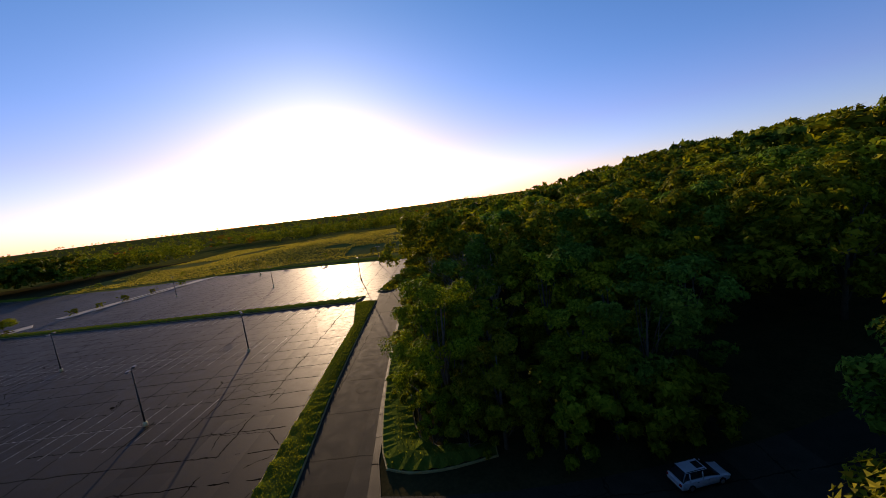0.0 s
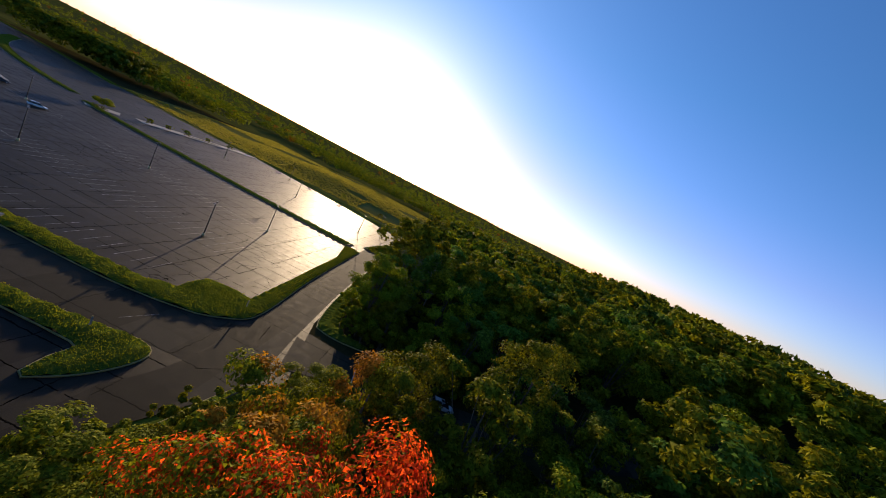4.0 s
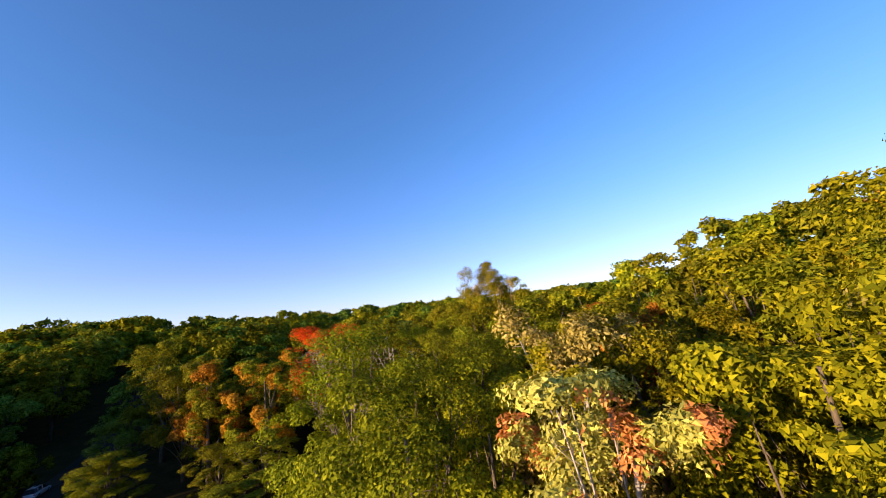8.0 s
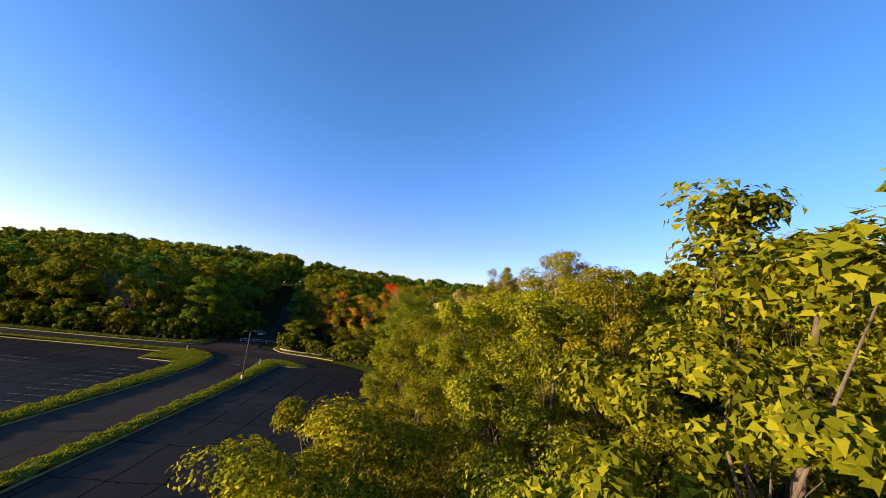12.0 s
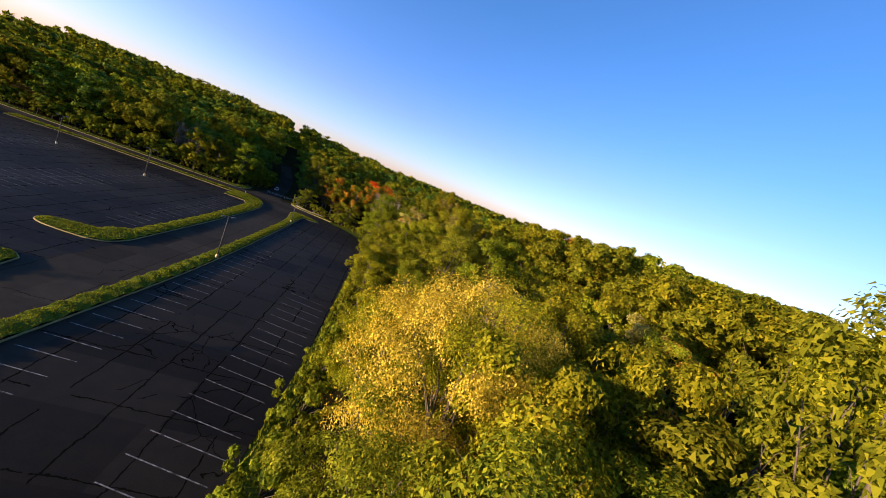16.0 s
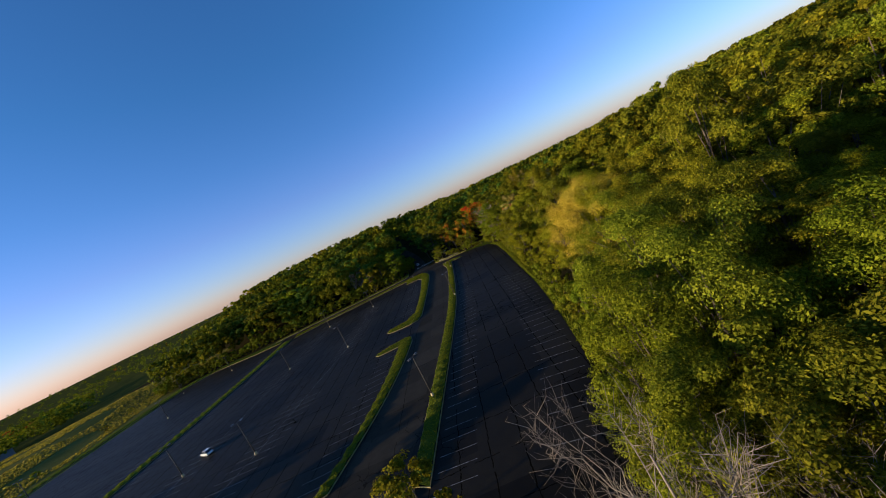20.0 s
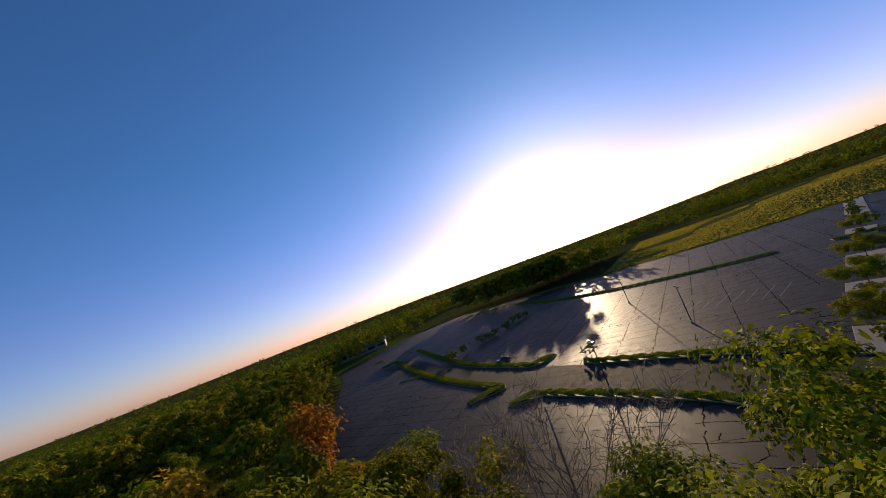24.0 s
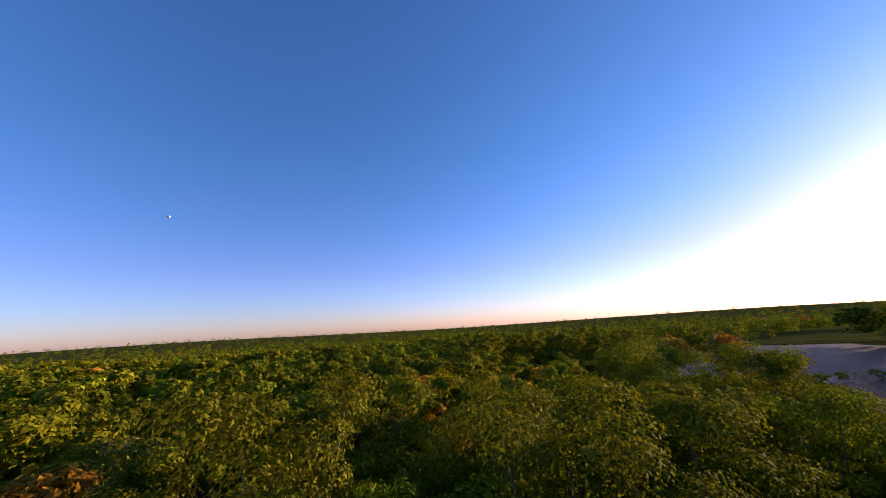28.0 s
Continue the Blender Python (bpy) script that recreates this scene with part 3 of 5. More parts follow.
def limbs_mesh(name, seed, height, base, cen, mat, thick, count=11, twigs=0, sides=6):
    r = np.random.default_rng(seed + 77)
    vs, fs = [], []

    def add(pts, radii, k):
        v, f = tube_rings(pts, radii, k)
        o = len(vs)
        vs.extend(v)
        fs.extend(tuple(i + o for i in q) for q in f)

    lean = r.normal(size=2) * 0.03 * height
    spine = [Vector((lean[0] * t * t, lean[1] * t * t, height * 0.82 * t)) for t in np.linspace(0, 1, 7)]
    spine[0].z = -0.4
    add(spine, [thick * (1.25 if i == 0 else 1 - 0.13 * i) for i in range(7)], sides + 2)
    ends = []
    for i in r.choice(len(cen), min(count, len(cen)), replace=False):
        c = Vector(cen[i])
        z0 = base * 0.75 + (c.z - base * 0.75) * r.uniform(0.05, 0.45)
        t = min(1, max(0.1, z0 / (height * 0.82)))
        a = Vector((lean[0] * t * t, lean[1] * t * t, z0))
        m1 = a.lerp(c, 0.45) + Vector((r.normal() * 0.4, r.normal() * 0.4, 0.5))
        if twigs > 300:
            bend = [a] + [a.lerp(c, q) + Vector(r.normal(size=3) * 0.38) + Vector((0, 0, 0.5 * math.sin(3.1 * q))) for q in (0.25, 0.45, 0.65, 0.85)] + [c]
            m1 = bend[2]
            add(bend, [thick * k for k in (0.4, 0.3, 0.2, 0.14, 0.09, 0.04)], sides - 1)
        else:
            add([a, m1, c], [thick * 0.36, thick * 0.2, thick * 0.05], sides - 1)
        ends.append((m1, c))
    for _ in range(twigs):
        m1, c = ends[r.integers(len(ends))]
        a = m1.lerp(c, r.uniform(0.1, 1.0))
        d = (c - m1).normalized() + Vector(r.normal(size=3) * (1.0 if twigs > 300 else 0.6)) + Vector((0, 0, 0.3))
        e = a + d.normalized() * r.uniform(1.2, 3.4) * (0.6 if twigs > 300 else 0.45)
        k = a.lerp(e, 0.5) + Vector(r.normal(size=3) * (0.3 if twigs > 300 else 0.15))
        add([a, k, e], [thick * 0.085, thick * 0.05, thick * 0.015], 3)
    return mesh_of(name, vs, fs, mat, True)


KINDS = {}


def tree_kind(key, label, seed, height, radius, base, clumps, sprays, size, leaf, bark=None, thick=0.32, twigs=0, limbs=11, second=None, share=0.0, ragged=0.25, diamond=False):
    """One tree with trunk and crown, standing at the origin out of sight until copied."""
    co, cen = crown_quads(seed, height, radius, base, clumps, sprays, size, ragged=ragged, diamond=diamond)
    top = new("shrub" if height < 4 else "tree")
    shrubby = height < 4
    tagged(top, label, "shrub" if shrubby else "tree", "shrubs" if shrubby else "trees")
    wood = limbs_mesh("trunk", seed, height, base, cen, bark or M_BARK, thick, limbs, twigs)
    part_of("trunk", wood, top, "bare forking trunk and limbs")
    if sprays:
        idx = None
        mats = [leaf]
        if second:
            rr = np.random.default_rng(seed + 5)
            lobe = np.sin(co[:, 0] @ rr.normal(size=(3, 3)) * (3.2 / radius)).mean(1)
            if key == "red":
                lobe = co[:, 0, 2] / height + (co[:, 0, 0] * 0.5 + co[:, 0, 1] * 0.4) / radius * 0.35 + lobe * 0.4 + rr.normal(size=len(lobe)) * 0.25
            idx = (lobe > np.quantile(lobe, 1 - share)).astype(int)
            mats = [leaf, second]
        part_of("crown", quads_mesh("crown", co, leaf, mats, idx), top, "leafy crown of many small clumps")
    KINDS[key] = (top, co, leaf, height, radius)
    return top


# kinds seen from near by, of fine sprays; heights are those of the finished tree
FINE = [
    ("green_a", "tall green broadleaf tree with a dense lumpy crown", 11, 18, 5.6, 1.2, 64, M_GREEN, M_BARK),
    ("green_b", "broad olive-green tree with a rounded crown", 12, 17, 6.4, 1.0, 76, M_OLIVE, M_BARK),
    ("olive_a", "olive-green broadleaf tree lit by the low sun", 13, 18, 5.4, 1.2, 60, M_OLIVE, M_BARK),
    ("ygreen_a", "yellowing broadleaf tree with pale limbs showing", 14, 17, 5.8, 1.4, 54, M_YGREEN, M_BARK),
    ("ygreen_b", "tall slender tree with yellow-green leaves", 15, 20, 4.2, 1.6, 50, M_YGREEN, M_BARK),
    ("dark", "deep green broadleaf tree in the shade of the hill", 20, 18, 5.8, 0.8, 56, M_DARK, M_BARK),
]
for key, label, seed, h, rad, base, clumps, leaf, bark in FINE:
    if key in ("green_b", "olive_a", "ygreen_a", "green_a"):
        tree_kind(key + "_close", label, seed + 200, h, rad, base, int(clumps * 3.5), 46000, 0.135, leaf, bark, twigs=160, limbs=24, ragged=0.24, diamond=True)
    tree_kind(key + "_near", label, seed, h, rad, base, int(clumps * 2.8), 24000, 0.205, leaf, bark, twigs=60, limbs=16, ragged=0.24)
    tree_kind(key + "_mid", label, seed + 50, h, rad, base, int(clumps * 2.3), 12000, 0.305, leaf, bark, twigs=16, limbs=14, ragged=0.24)
    tree_kind(key, label, seed + 100, h, rad, base, int(clumps * 1.8), 6000, 0.40, leaf, bark, ragged=0.26)
tree_kind("tall", "tall full-crowned tree with yellowing leaves", 45, 20, 6.4, 2.0, 420, 60000, 0.165, M_YGREEN, twigs=80, limbs=24, ragged=0.14, diamond=True, second=M_STRAW, share=0.14)
tree_kind("gold", "wide golden autumn tree with fine thinning leaves", 16, 17, 8.6, 3.0, 360, 105000, 0.088, M_GOLD, M_BARK, twigs=120, limbs=24, diamond=True, second=M_YGREEN, share=0.22)
tree_kind("palegold", "pale gold tree with thin silvery leaves", 17, 18, 4.6, 2.0, 170, 30000, 0.15, M_STRAW, M_PALEBARK, twigs=60, diamond=True, second=M_YGREEN, share=0.35, ragged=0.25)
tree_kind("orange", "orange autumn maple among green trees", 18, 15, 4.8, 1.6, 130, 22000, 0.20, M_ORANGE, second=M_OLIVE, share=0.45)
tree_kind("red", "maple with bright red top and olive lower leaves", 19, 15, 6.6, 3.0, 180, 40000, 0.155, M_OLIVE, second=M_RED, share=0.34, twigs=60)
tree_kind("blush", "pale gold tree with a few pink-red sprays", 29, 16, 4.8, 2.0, 160, 26000, 0.17, M_STRAW, M_PALEBARK, twigs=60, second=M_PINK, share=0.22, ragged=0.4)
tree_kind("russet", "olive maple with russet sprays on its top", 39, 15, 5.0, 1.6, 140, 24000, 0.185, M_OLIVE, second=M_ORANGE, share=0.36, ragged=0.35)
tree_kind("bare", "leafless grey tree with many fine twigs", 21, 16, 5.0, 4.0, 60, 0, 0.3, M_GOLD, M_TWIG, thick=0.17, twigs=900, limbs=26)
tree_kind("thin", "nearly bare tree with a few last brown leaves", 22, 16, 5.0, 4.0, 60, 2600, 0.26, M_YGREEN, M_PALEBARK, thick=0.22, twigs=420, limbs=30)
tree_kind("young", "small young tree with yellow-green leaves", 23, 5.5, 2.7, 1.0, 44, 7000, 0.16, M_YGREEN, thick=0.09, limbs=9, twigs=20, ragged=0.4)
tree_kind("umbrella", "young tree with a low spreading yellow-green crown", 27, 6, 5.2, 3.0, 110, 15000, 0.165, M_YGREEN, thick=0.12, limbs=22, twigs=60, ragged=0.36)
tree_kind("shrub", "low bushy shrub of olive leaves", 24, 3.2, 2.2, 0.2, 36, 2600, 0.23, M_OLIVE, thick=0.07, limbs=8)
PLACED = []


def plant(key, x, y, tall=None, turn=None, wide=None):
    """A copy of a kind at x, y with the given height, standing on the ground."""
    top, co, leaf, h, _ = KINDS[key]
    k = (tall or h) / h
    w = wide or k
    t = copy_thing(top, Matrix.Translation((x, y, float(land(x, y)) - 0.05)) @ Matrix.Rotation(turn if turn is not None else (x * 12.9898 + y * 78.233) % 6.283, 4, "Z") @ Matrix.Diagonal((w, w, k, 1)))
    PLACED.append((x, y, w * 5.0))
    return t


# trees known by their colour or shape, one by one: kind, x, y, height of top
TREES_NORTH = [
    ("orange", 15.5, 43.5, 18.6), ("bare", 29, 24, 22.5), ("olive_a_near", -8, 66.5, 23.5), ("olive_a", 1.5, 60, 19.5), ("green_a", 11.5, 105, 30),
    ("red", 25, 47.4, 22.5), ("thin", 36, 36, 21.5), ("tall", 60, 51, 32), ("bare", -60, 45, 20), ("olive_a_near", 1, 52, 18.8),
    ("russet", 6, 48, 18.8), ("green_a_near", -34, 39.5, 18.5), ("green_a", -44, 96, 26), ("thin", -66, 50, 20),
]
TREES_EAST = [
    ("green_a_close", 28.5, 9.5, 21.2), ("ygreen_a_close", 41, -34.4, 20.5), ("ygreen_a_close", 50, -38, 23), ("palegold", 42.6, -2.5, 21.3), ("ygreen_a_near", 50, 9, 20.5), ("blush", 38.5, -10.5, 18.4), ("tall", 53, -18.5, 27.8),
    ("ygreen_a_near", 51, -6, 19.5), ("green_a_close", 31.5, -3.5, 19), ("olive_a_close", 33, -32, 17), ("ygreen_a_close", 43.5, -21, 20.6), ("ygreen_a_near", 47, -13, 21.2),
    ("olive_a_close", 41, -49, 19.5), ("olive_a_near", 44, -60, 24), ("green_a_near", 50, -72, 26), ("ygreen_a_near", 52, -95, 26), ("ygreen_a_close", 31, -55, 14.3),
    ("bare", 47, -86, 22), ("green_b_near", 106, -121, 35.5), ("olive_a_near", 113, -117, 37.5), ("green_b_near", 121, -115, 36.5),
]
TREES_SOUTH = [
    ("gold", 38.0, -106.4, 24.8), ("olive_a_near", 53.5, -121.3, 34.2), ("green_b_close", 36, -124, 23), ("ygreen_a_close", 43, -129, 23), ("green_b_close", 60.5, -147.5, 23.4), ("green_b_close", 72, -148, 24.6),
    ("olive_a_near", 80, -156, 21), ("green_b_near", 68, -165, 22.5), ("orange", 78, -143.5, 22.5), ("green_b_close", 60, -158, 22.3), ("olive_a_close", 52, -150, 22),
    ("green_a_close", 22, -150, 20.5), ("olive_a_close", 25, -165, 18.5), ("ygreen_a_near", 45, -112, 25.5), ("olive_a_near", 25, -159, 17.5), ("olive_a_close", 19, -158, 17.2),
    ("bare", 15.2, -164.6, 21.6), ("bare", 17.5, -170.3, 18.4), ("green_a_near", 20.5, -173, 17.6), ("olive_a_near", 17.5, -178.5, 16.6), ("thin", 15.5, -171.5, 15.5), ("russet", 24.5, -177, 23.3), ("russet", 31.5, -178, 23.3), ("green_a_close", 33.5, -167, 22.6), ("olive_a_close", 28.5, -167, 21.6), ("green_b_close", 40, -172, 23.4), ("green_b_close", 27.5, -151.5, 23), ("olive_a_close", 27, -143, 23.2), ("green_b_close", 35.5, -141, 23.2), ("ygreen_a", -4.6, -148.5, 11.6),
]
for key, x, y, top_z in TREES_NORTH + TREES_EAST + TREES_SOUTH:
    h = top_z - float(land(x, y))
    plant(key, x, y, h, 0.0 if key == "red" else None, wide=min(h / KINDS[key][3], (6.6 if h > 20 else 5.8) / KINDS[key][4]) if key not in ("gold", "red") else 1.2 if key == "gold" else 1.22)

# corridor over the woods that stays open: x, y, greatest height
OPEN = [(-10, 40, 8), (-2, 38, 9), (2, 40, 11), (12, 40, 17.5), (20, 45, 19.5), (28, 46, 21), (38, 46, 22), (40, 32, 21.5), (36, 16, 19.5), (31, 2, 19), (30.5, -8, 18.8), (30, -20, 18), (29.5, -30, 17), (30.5, -40, 15.5), (31, -48, 14.5), (32, -62, 14.5), (32, -80, 16.5), (31, -98, 20), (31, -115, 22), (28, -130, 23), (14, -152, 18), (22, -166, 20), (30, -157, 21), (37, -150, 22.5), (44, -140, 22.5), (54, -134, 22.5), (66, -136, 22), (12, -186, 12), (2, -206, 11), (-8, -226, 11)]


LANE = []
for (a, b, c), (d, e, f) in zip(OPEN, OPEN[1:]):
    if math.hypot(d - a, e - b) < 32:
        LANE += [(a + (d - a) * k / 8, b + (e - b) * k / 8, c + (f - c) * k / 8) for k in range(8)]
LANE.append(OPEN[-1])
LANE_XY, LANE_Z = np.array([p[:2] for p in LANE]), np.array([p[2] for p in LANE])


def allowed(x, y):
    gap = np.hypot(LANE_XY[:, 0] - x, LANE_XY[:, 1] - y)
    rise = np.where(LANE_XY[:, 1] > -90, 0.22, np.where(LANE_XY[:, 1] > -141, 0.8, 0.15))
    rise = np.where(LANE_XY[:, 0] > 40, np.minimum(rise, 0.22), rise)
    rise = np.where((LANE_XY[:, 1] < -120) & (y > LANE_XY[:, 1] + 5), 0.8, rise)
    return float(np.where(gap < 45, LANE_Z + np.maximum(0, gap - 6.0) * rise, 99).min())


def woods(x, y):
    """Whether trees stand here."""
    if x > east_edge(y) + 2.5 and y < 20 and y > -330:
        return True
    if y >= 20 and x > 23 - (y - 16) * 0.9 and x > -7 + (y - 40) * -0.05:
        return True
    road_l = -29.5 - max(0, y - 60) * 0.28
    road_r = -10 - max(0, y - 45) * 0.27
    if y > 36.5 and (x < road_l or x > road_r):
        return True
    return False


r = np.random.default_rng(8)
near, far = [], []
step = 8.8
for i in range(-34, 32):
    for j in range(-50, 33):
        x, y = i * step + r.uniform(-2.6, 2.6) + (j % 2) * 4.4, j * step + r.uniform(-2.6, 2.6)
        if not woods(x, y) or (x < -210):
            continue
        near.append((x, y))
EYE = np.column_stack([LANE_XY, LANE_Z + 4.5])


def away(x, y, top):
    """How far the open corridor passes from a crown."""
    return float(np.sqrt((EYE[:, 0] - x) ** 2 + (EYE[:, 1] - y) ** 2 + np.maximum(0, EYE[:, 2] - top) ** 2).min())


spots_all = []
for x, y in near:
    if any(math.hypot(x - a, y - b) < 0.6 * c + 1.6 for a, b, c in PLACED[:61]):
        continue
    rise = float(land(x, y))
    tall = (r.uniform(17.5, 23.0) if y > -140 else r.uniform(15, 20.5)) + 3.0 * float(sm(x - east_edge(y), 10, 30))
    tall = min(tall, allowed(x, y) - rise)
    if y > 33:
        tall = min(tall + 3.0, 26.0 + (y - 44) * 0.055 + 6.5 * float(sm(-x, 20, 80)) - 2.0 * float(sm(x, -50, -20)) - rise + r.uniform(-3.5, 2.0))
    if y < 20:
        tall = min(tall, 6.0 + 1.6 * (x - float(east_edge(y))))
    if x > 45 and y < -128:
        tall = min(tall, max(11.0, 23.0 - rise) - 4.0 * r.random())
    if x < 27 and 14 < y < 44 and x > -12:
        tall = min(tall, 8.5)
    if tall < 6:
        continue
    north = y > 33
    names = ["dark", "green_a", "olive_a", "green_b", "dark", "olive_a", "ygreen_a"] if north else ["green_b", "olive_a", "ygreen_a", "ygreen_b", "green_a", "olive_a", "ygreen_a"]
    key, odd, w = names[r.integers(len(names))], r.random(), r.uniform(0.9, 1.1)
    gap = away(x, y, rise + tall)
    if not north and odd < 0.07 and gap > 14 and x > 40:
        key = ["palegold", "orange", "palegold", "thin", "bare"][int(odd * 1000) % 5]
    tall -= 3.0 * r.random() ** 2
    spots_all.append((gap, x, y, rise, tall, key, w))
spots_all.sort()
FAR_SPOTS = []
for i, (gap, x, y, rise, tall, key, w) in enumerate(spots_all):
    if i < 236:
        if key + "_near" in KINDS:
            key += "_close" if gap < 10 and key + "_close" in KINDS else "_near" if gap < 15 else ("_mid" if gap < 30 else "")
        plant(key, x, y, tall, wide=min(max(tall / 18.0, 0.8), 1.15) * w)
    else:
        FAR_SPOTS.append((x, y, rise, tall, key))

FAR_SPOTS.sort(key=lambda q: away(q[0], q[1], q[2] + q[3]) - (10 if 44 < q[1] < 100 and -40 < q[0] < 40 else 0))

# the rest of the woods, too many to tell apart
COARSE = {}
for key, mat, seed in (("green", M_GREEN, 31), ("olive", M_OLIVE, 32), ("ygreen", M_YGREEN, 33), ("dark", M_DARK, 34), ("orange", M_ORANGE, 35)):
    COARSE[key] = (crown_quads(seed + 60, 18, 5.6, 1.2, 90, 4200, 0.43)[0], crown_quads(seed + 40, 18, 5.6, 1.2, 70, 1800, 0.61)[0], crown_quads(seed, 18, 5.8, 3.5, 44, 800, 1.1)[0], crown_quads(seed + 10, 18, 6.4, 2.5, 40, 300, 1.35)[0], crown_quads(seed + 20, 18, 6.8, 4.5, 36, 100, 2.2)[0], mat)


def mass(name, spots, fine, label):
    """Many crowns of one leaf colour in one mesh for each colour."""
    by = {}
    for x, y, z, tall, key in spots:
        by.setdefault(key, []).append((x, y, z, tall))
    for key, rows in by.items():
        proto = COARSE[key][fine]
        out = []
        for x, y, z, tall in rows:
            a = (x * 3.7 + y * 1.3) % 6.283
            c, s = math.cos(a), math.sin(a)
            k = tall / 18
            q = proto @ np.array([[c, s, 0], [-s, c, 0], [0, 0, 1]])
            out.append(q * np.array([k * 1.02, k * 1.02, k]) + [x, y, z])
        tagged(new(name, quads_mesh(name, np.concatenate(out), COARSE[key][5])), label, "woods", kind="stuff")


to_coarse = {"green_a": "green", "green_b": "olive", "olive_a": "olive", "ygreen_a": "ygreen", "ygreen_b": "ygreen", "dark": "dark", "thin": "olive", "bare": "olive", "gold": "ygreen", "orange": "orange", "palegold": "ygreen"}
for lo, hi, level in ((0, 290, 0), (290, 620, 1), (620, 1050, 2), (1050, 9999, 3)):
    mass("woodland", [(x, y, z, t, to_coarse[k]) for x, y, z, t, k in FAR_SPOTS[lo:hi]], level, "mixed broadleaf woodland turning colour in early autumn")
spots = []
for ring, gap in ((250, 8.5), (420, 10.5), (700, 18), (1100, 38), (1700, 62)):
    outer = {250: 420, 420: 700, 700: 1100, 1100: 1700, 1700: 2700}[ring]
    n = int(math.pi * (outer**2 - ring**2) / gap**2 * 0.62)
    rad, ang = np.sqrt(r.uniform(ring**2, outer**2, n)), r.uniform(0, 6.283, n)
    for a, b in zip(rad * np.cos(ang) - 40, rad * np.sin(ang) - 90):
        if b > -372 and b < 30 and a > -232 and a < float(east_edge(b)) + 3:
            continue
        if -430 < a < -190 and -215 < b < 95:
            continue
        if a < 270 and a > -210 and -400 < b < 260 and woods(a, b):
            continue
        if ring < 1100 and a < -200 and math.sin(a * 0.021 + 1.3) * math.cos(b * 0.027) + math.sin((a + b) * 0.011) < -0.25:
            continue
        spots.append((a, b, float(land(a, b)), r.uniform(8.5, 17.5), ["green", "olive", "olive", "ygreen", "dark", "orange"][r.choice(6, p=[0.26, 0.245, 0.19, 0.16, 0.12, 0.025])]))
# the tall wood south-west of the car park, whose shade lies over it
shade = []
for i in range(9):
    for j in range(17):
        x, y = -229 - i * 6.2 + r.uniform(-1.5, 1.5), -244 - j * 6.4 + r.uniform(-1.5, 1.5)
        if y < -240 - (x + 229) * -0.3 and (j < 5 or r.random() < 0.3):
            shade.append((x, y, float(land(x, y)), r.uniform(19, 23.5), ["green", "olive", "dark"][r.integers(3)]))
mass("woodland", shade, 2, "tall dark wood at the far corner of the car park")
mass("far_woods", [p for p in spots if math.hypot(p[0] + 40, p[1] + 90) < 420], 3, "wooded country beyond the car park")
mass("far_woods", [p for p in spots if math.hypot(p[0] + 40, p[1] + 90) >= 420], 4, "far wooded country under the low sun")

# bushes and saplings that close the edge of the woods down to the ground
r2 = np.random.default_rng(15)
edge_line = smooth_line([(-10, 41), (-7.5, 37.5), (-2, 35), (8, 29.5), (17, 24.5), (24, 17)] + [(x + 2.2, y) for x, y in EAST_EDGE[1:11]], 3.4)
for p in edge_line:
    k = r2.uniform(0.7, 1.7)
    plant("shrub", p.x + r2.uniform(0.6, 2.4), p.y + r2.uniform(-1, 1), 3.2 * k, wide=k * r2.uniform(0.7, 1.0))
for p in smooth_line([(-29, 60), (-30, 46), (-33, 36.5), (-42, 34), (-60, 33.5), (-85, 33), (-120, 33), (-160, 33), (-205, 31)], 4.2):
    k = r2.uniform(0.9, 2.1)
    plant("shrub", p.x + r2.uniform(-1, 1), p.y + r2.uniform(0.4, 2.0), 3.2 * k, wide=k * r2.uniform(0.7, 1.0))
    k = r2.uniform(1.6, 2.6)
    plant("shrub", p.x + r2.uniform(-1, 1), p.y + r2.uniform(3.5, 6.0), 3.2 * k, wide=k * r2.uniform(0.8, 1.1))
# unseen undergrowth added inside the wood to keep low sun off the woodland road
for i in range(26):
    k = r2.uniform(1.2, 2.2)
    plant("shrub", r2.uniform(-72, -33), r2.uniform(42, 66), 3.2 * k, wide=k)
# ---- lamps of the car park ----
def lamp_post():
    top = tagged(new("street_lamp"), "tall dark lamp post with twin flat heads", "street lamp", "lamps of the car park")
    v, f = tube_rings([(0, 0, 0.55), (0, 0, 4.5), (0, 0, 8.75)], [0.13, 0.115, 0.09], 10)
    part_of("pole", mesh_of("pole", v, f, M_WOODPOLE, True), top)
    v, f = tube_rings([(0, 0, -0.1), (0, 0, 0.45), (0, 0, 0.62)], [0.30, 0.30, 0.24], 14)
    part_of("base", mesh_of("base", v, f, M_YELLOW, True), top, "faded yellow concrete base")
    bm = box(bmesh.new(), -0.75, 0.75, -0.05, 0.05, 8.66, 8.76, 0.02)
    part("cross_arm", bm, M_WOODPOLE, top)
    for s in (-1, 1):
        bm = box(bmesh.new(), s * 0.95 - 0.42, s * 0.95 + 0.42, -0.24, 0.24, 8.70, 8.90, 0.06)
        head = part("lamp_head", bm, M_LAMPHEAD, top, "flat dark lamp head")
        bm = box(bmesh.new(), s * 0.95 - 0.34, s * 0.95 + 0.34, -0.18, 0.18, 8.675, 8.698)
        part("lens", bm, M_LENS, head, "clear lamp lens")
    bm = box(bmesh.new(), -0.09, 0.09, -0.16, -0.11, 4.2, 4.75, 0.02)
    part("junction_box", bm, M_LAMPHEAD, top)
    return top


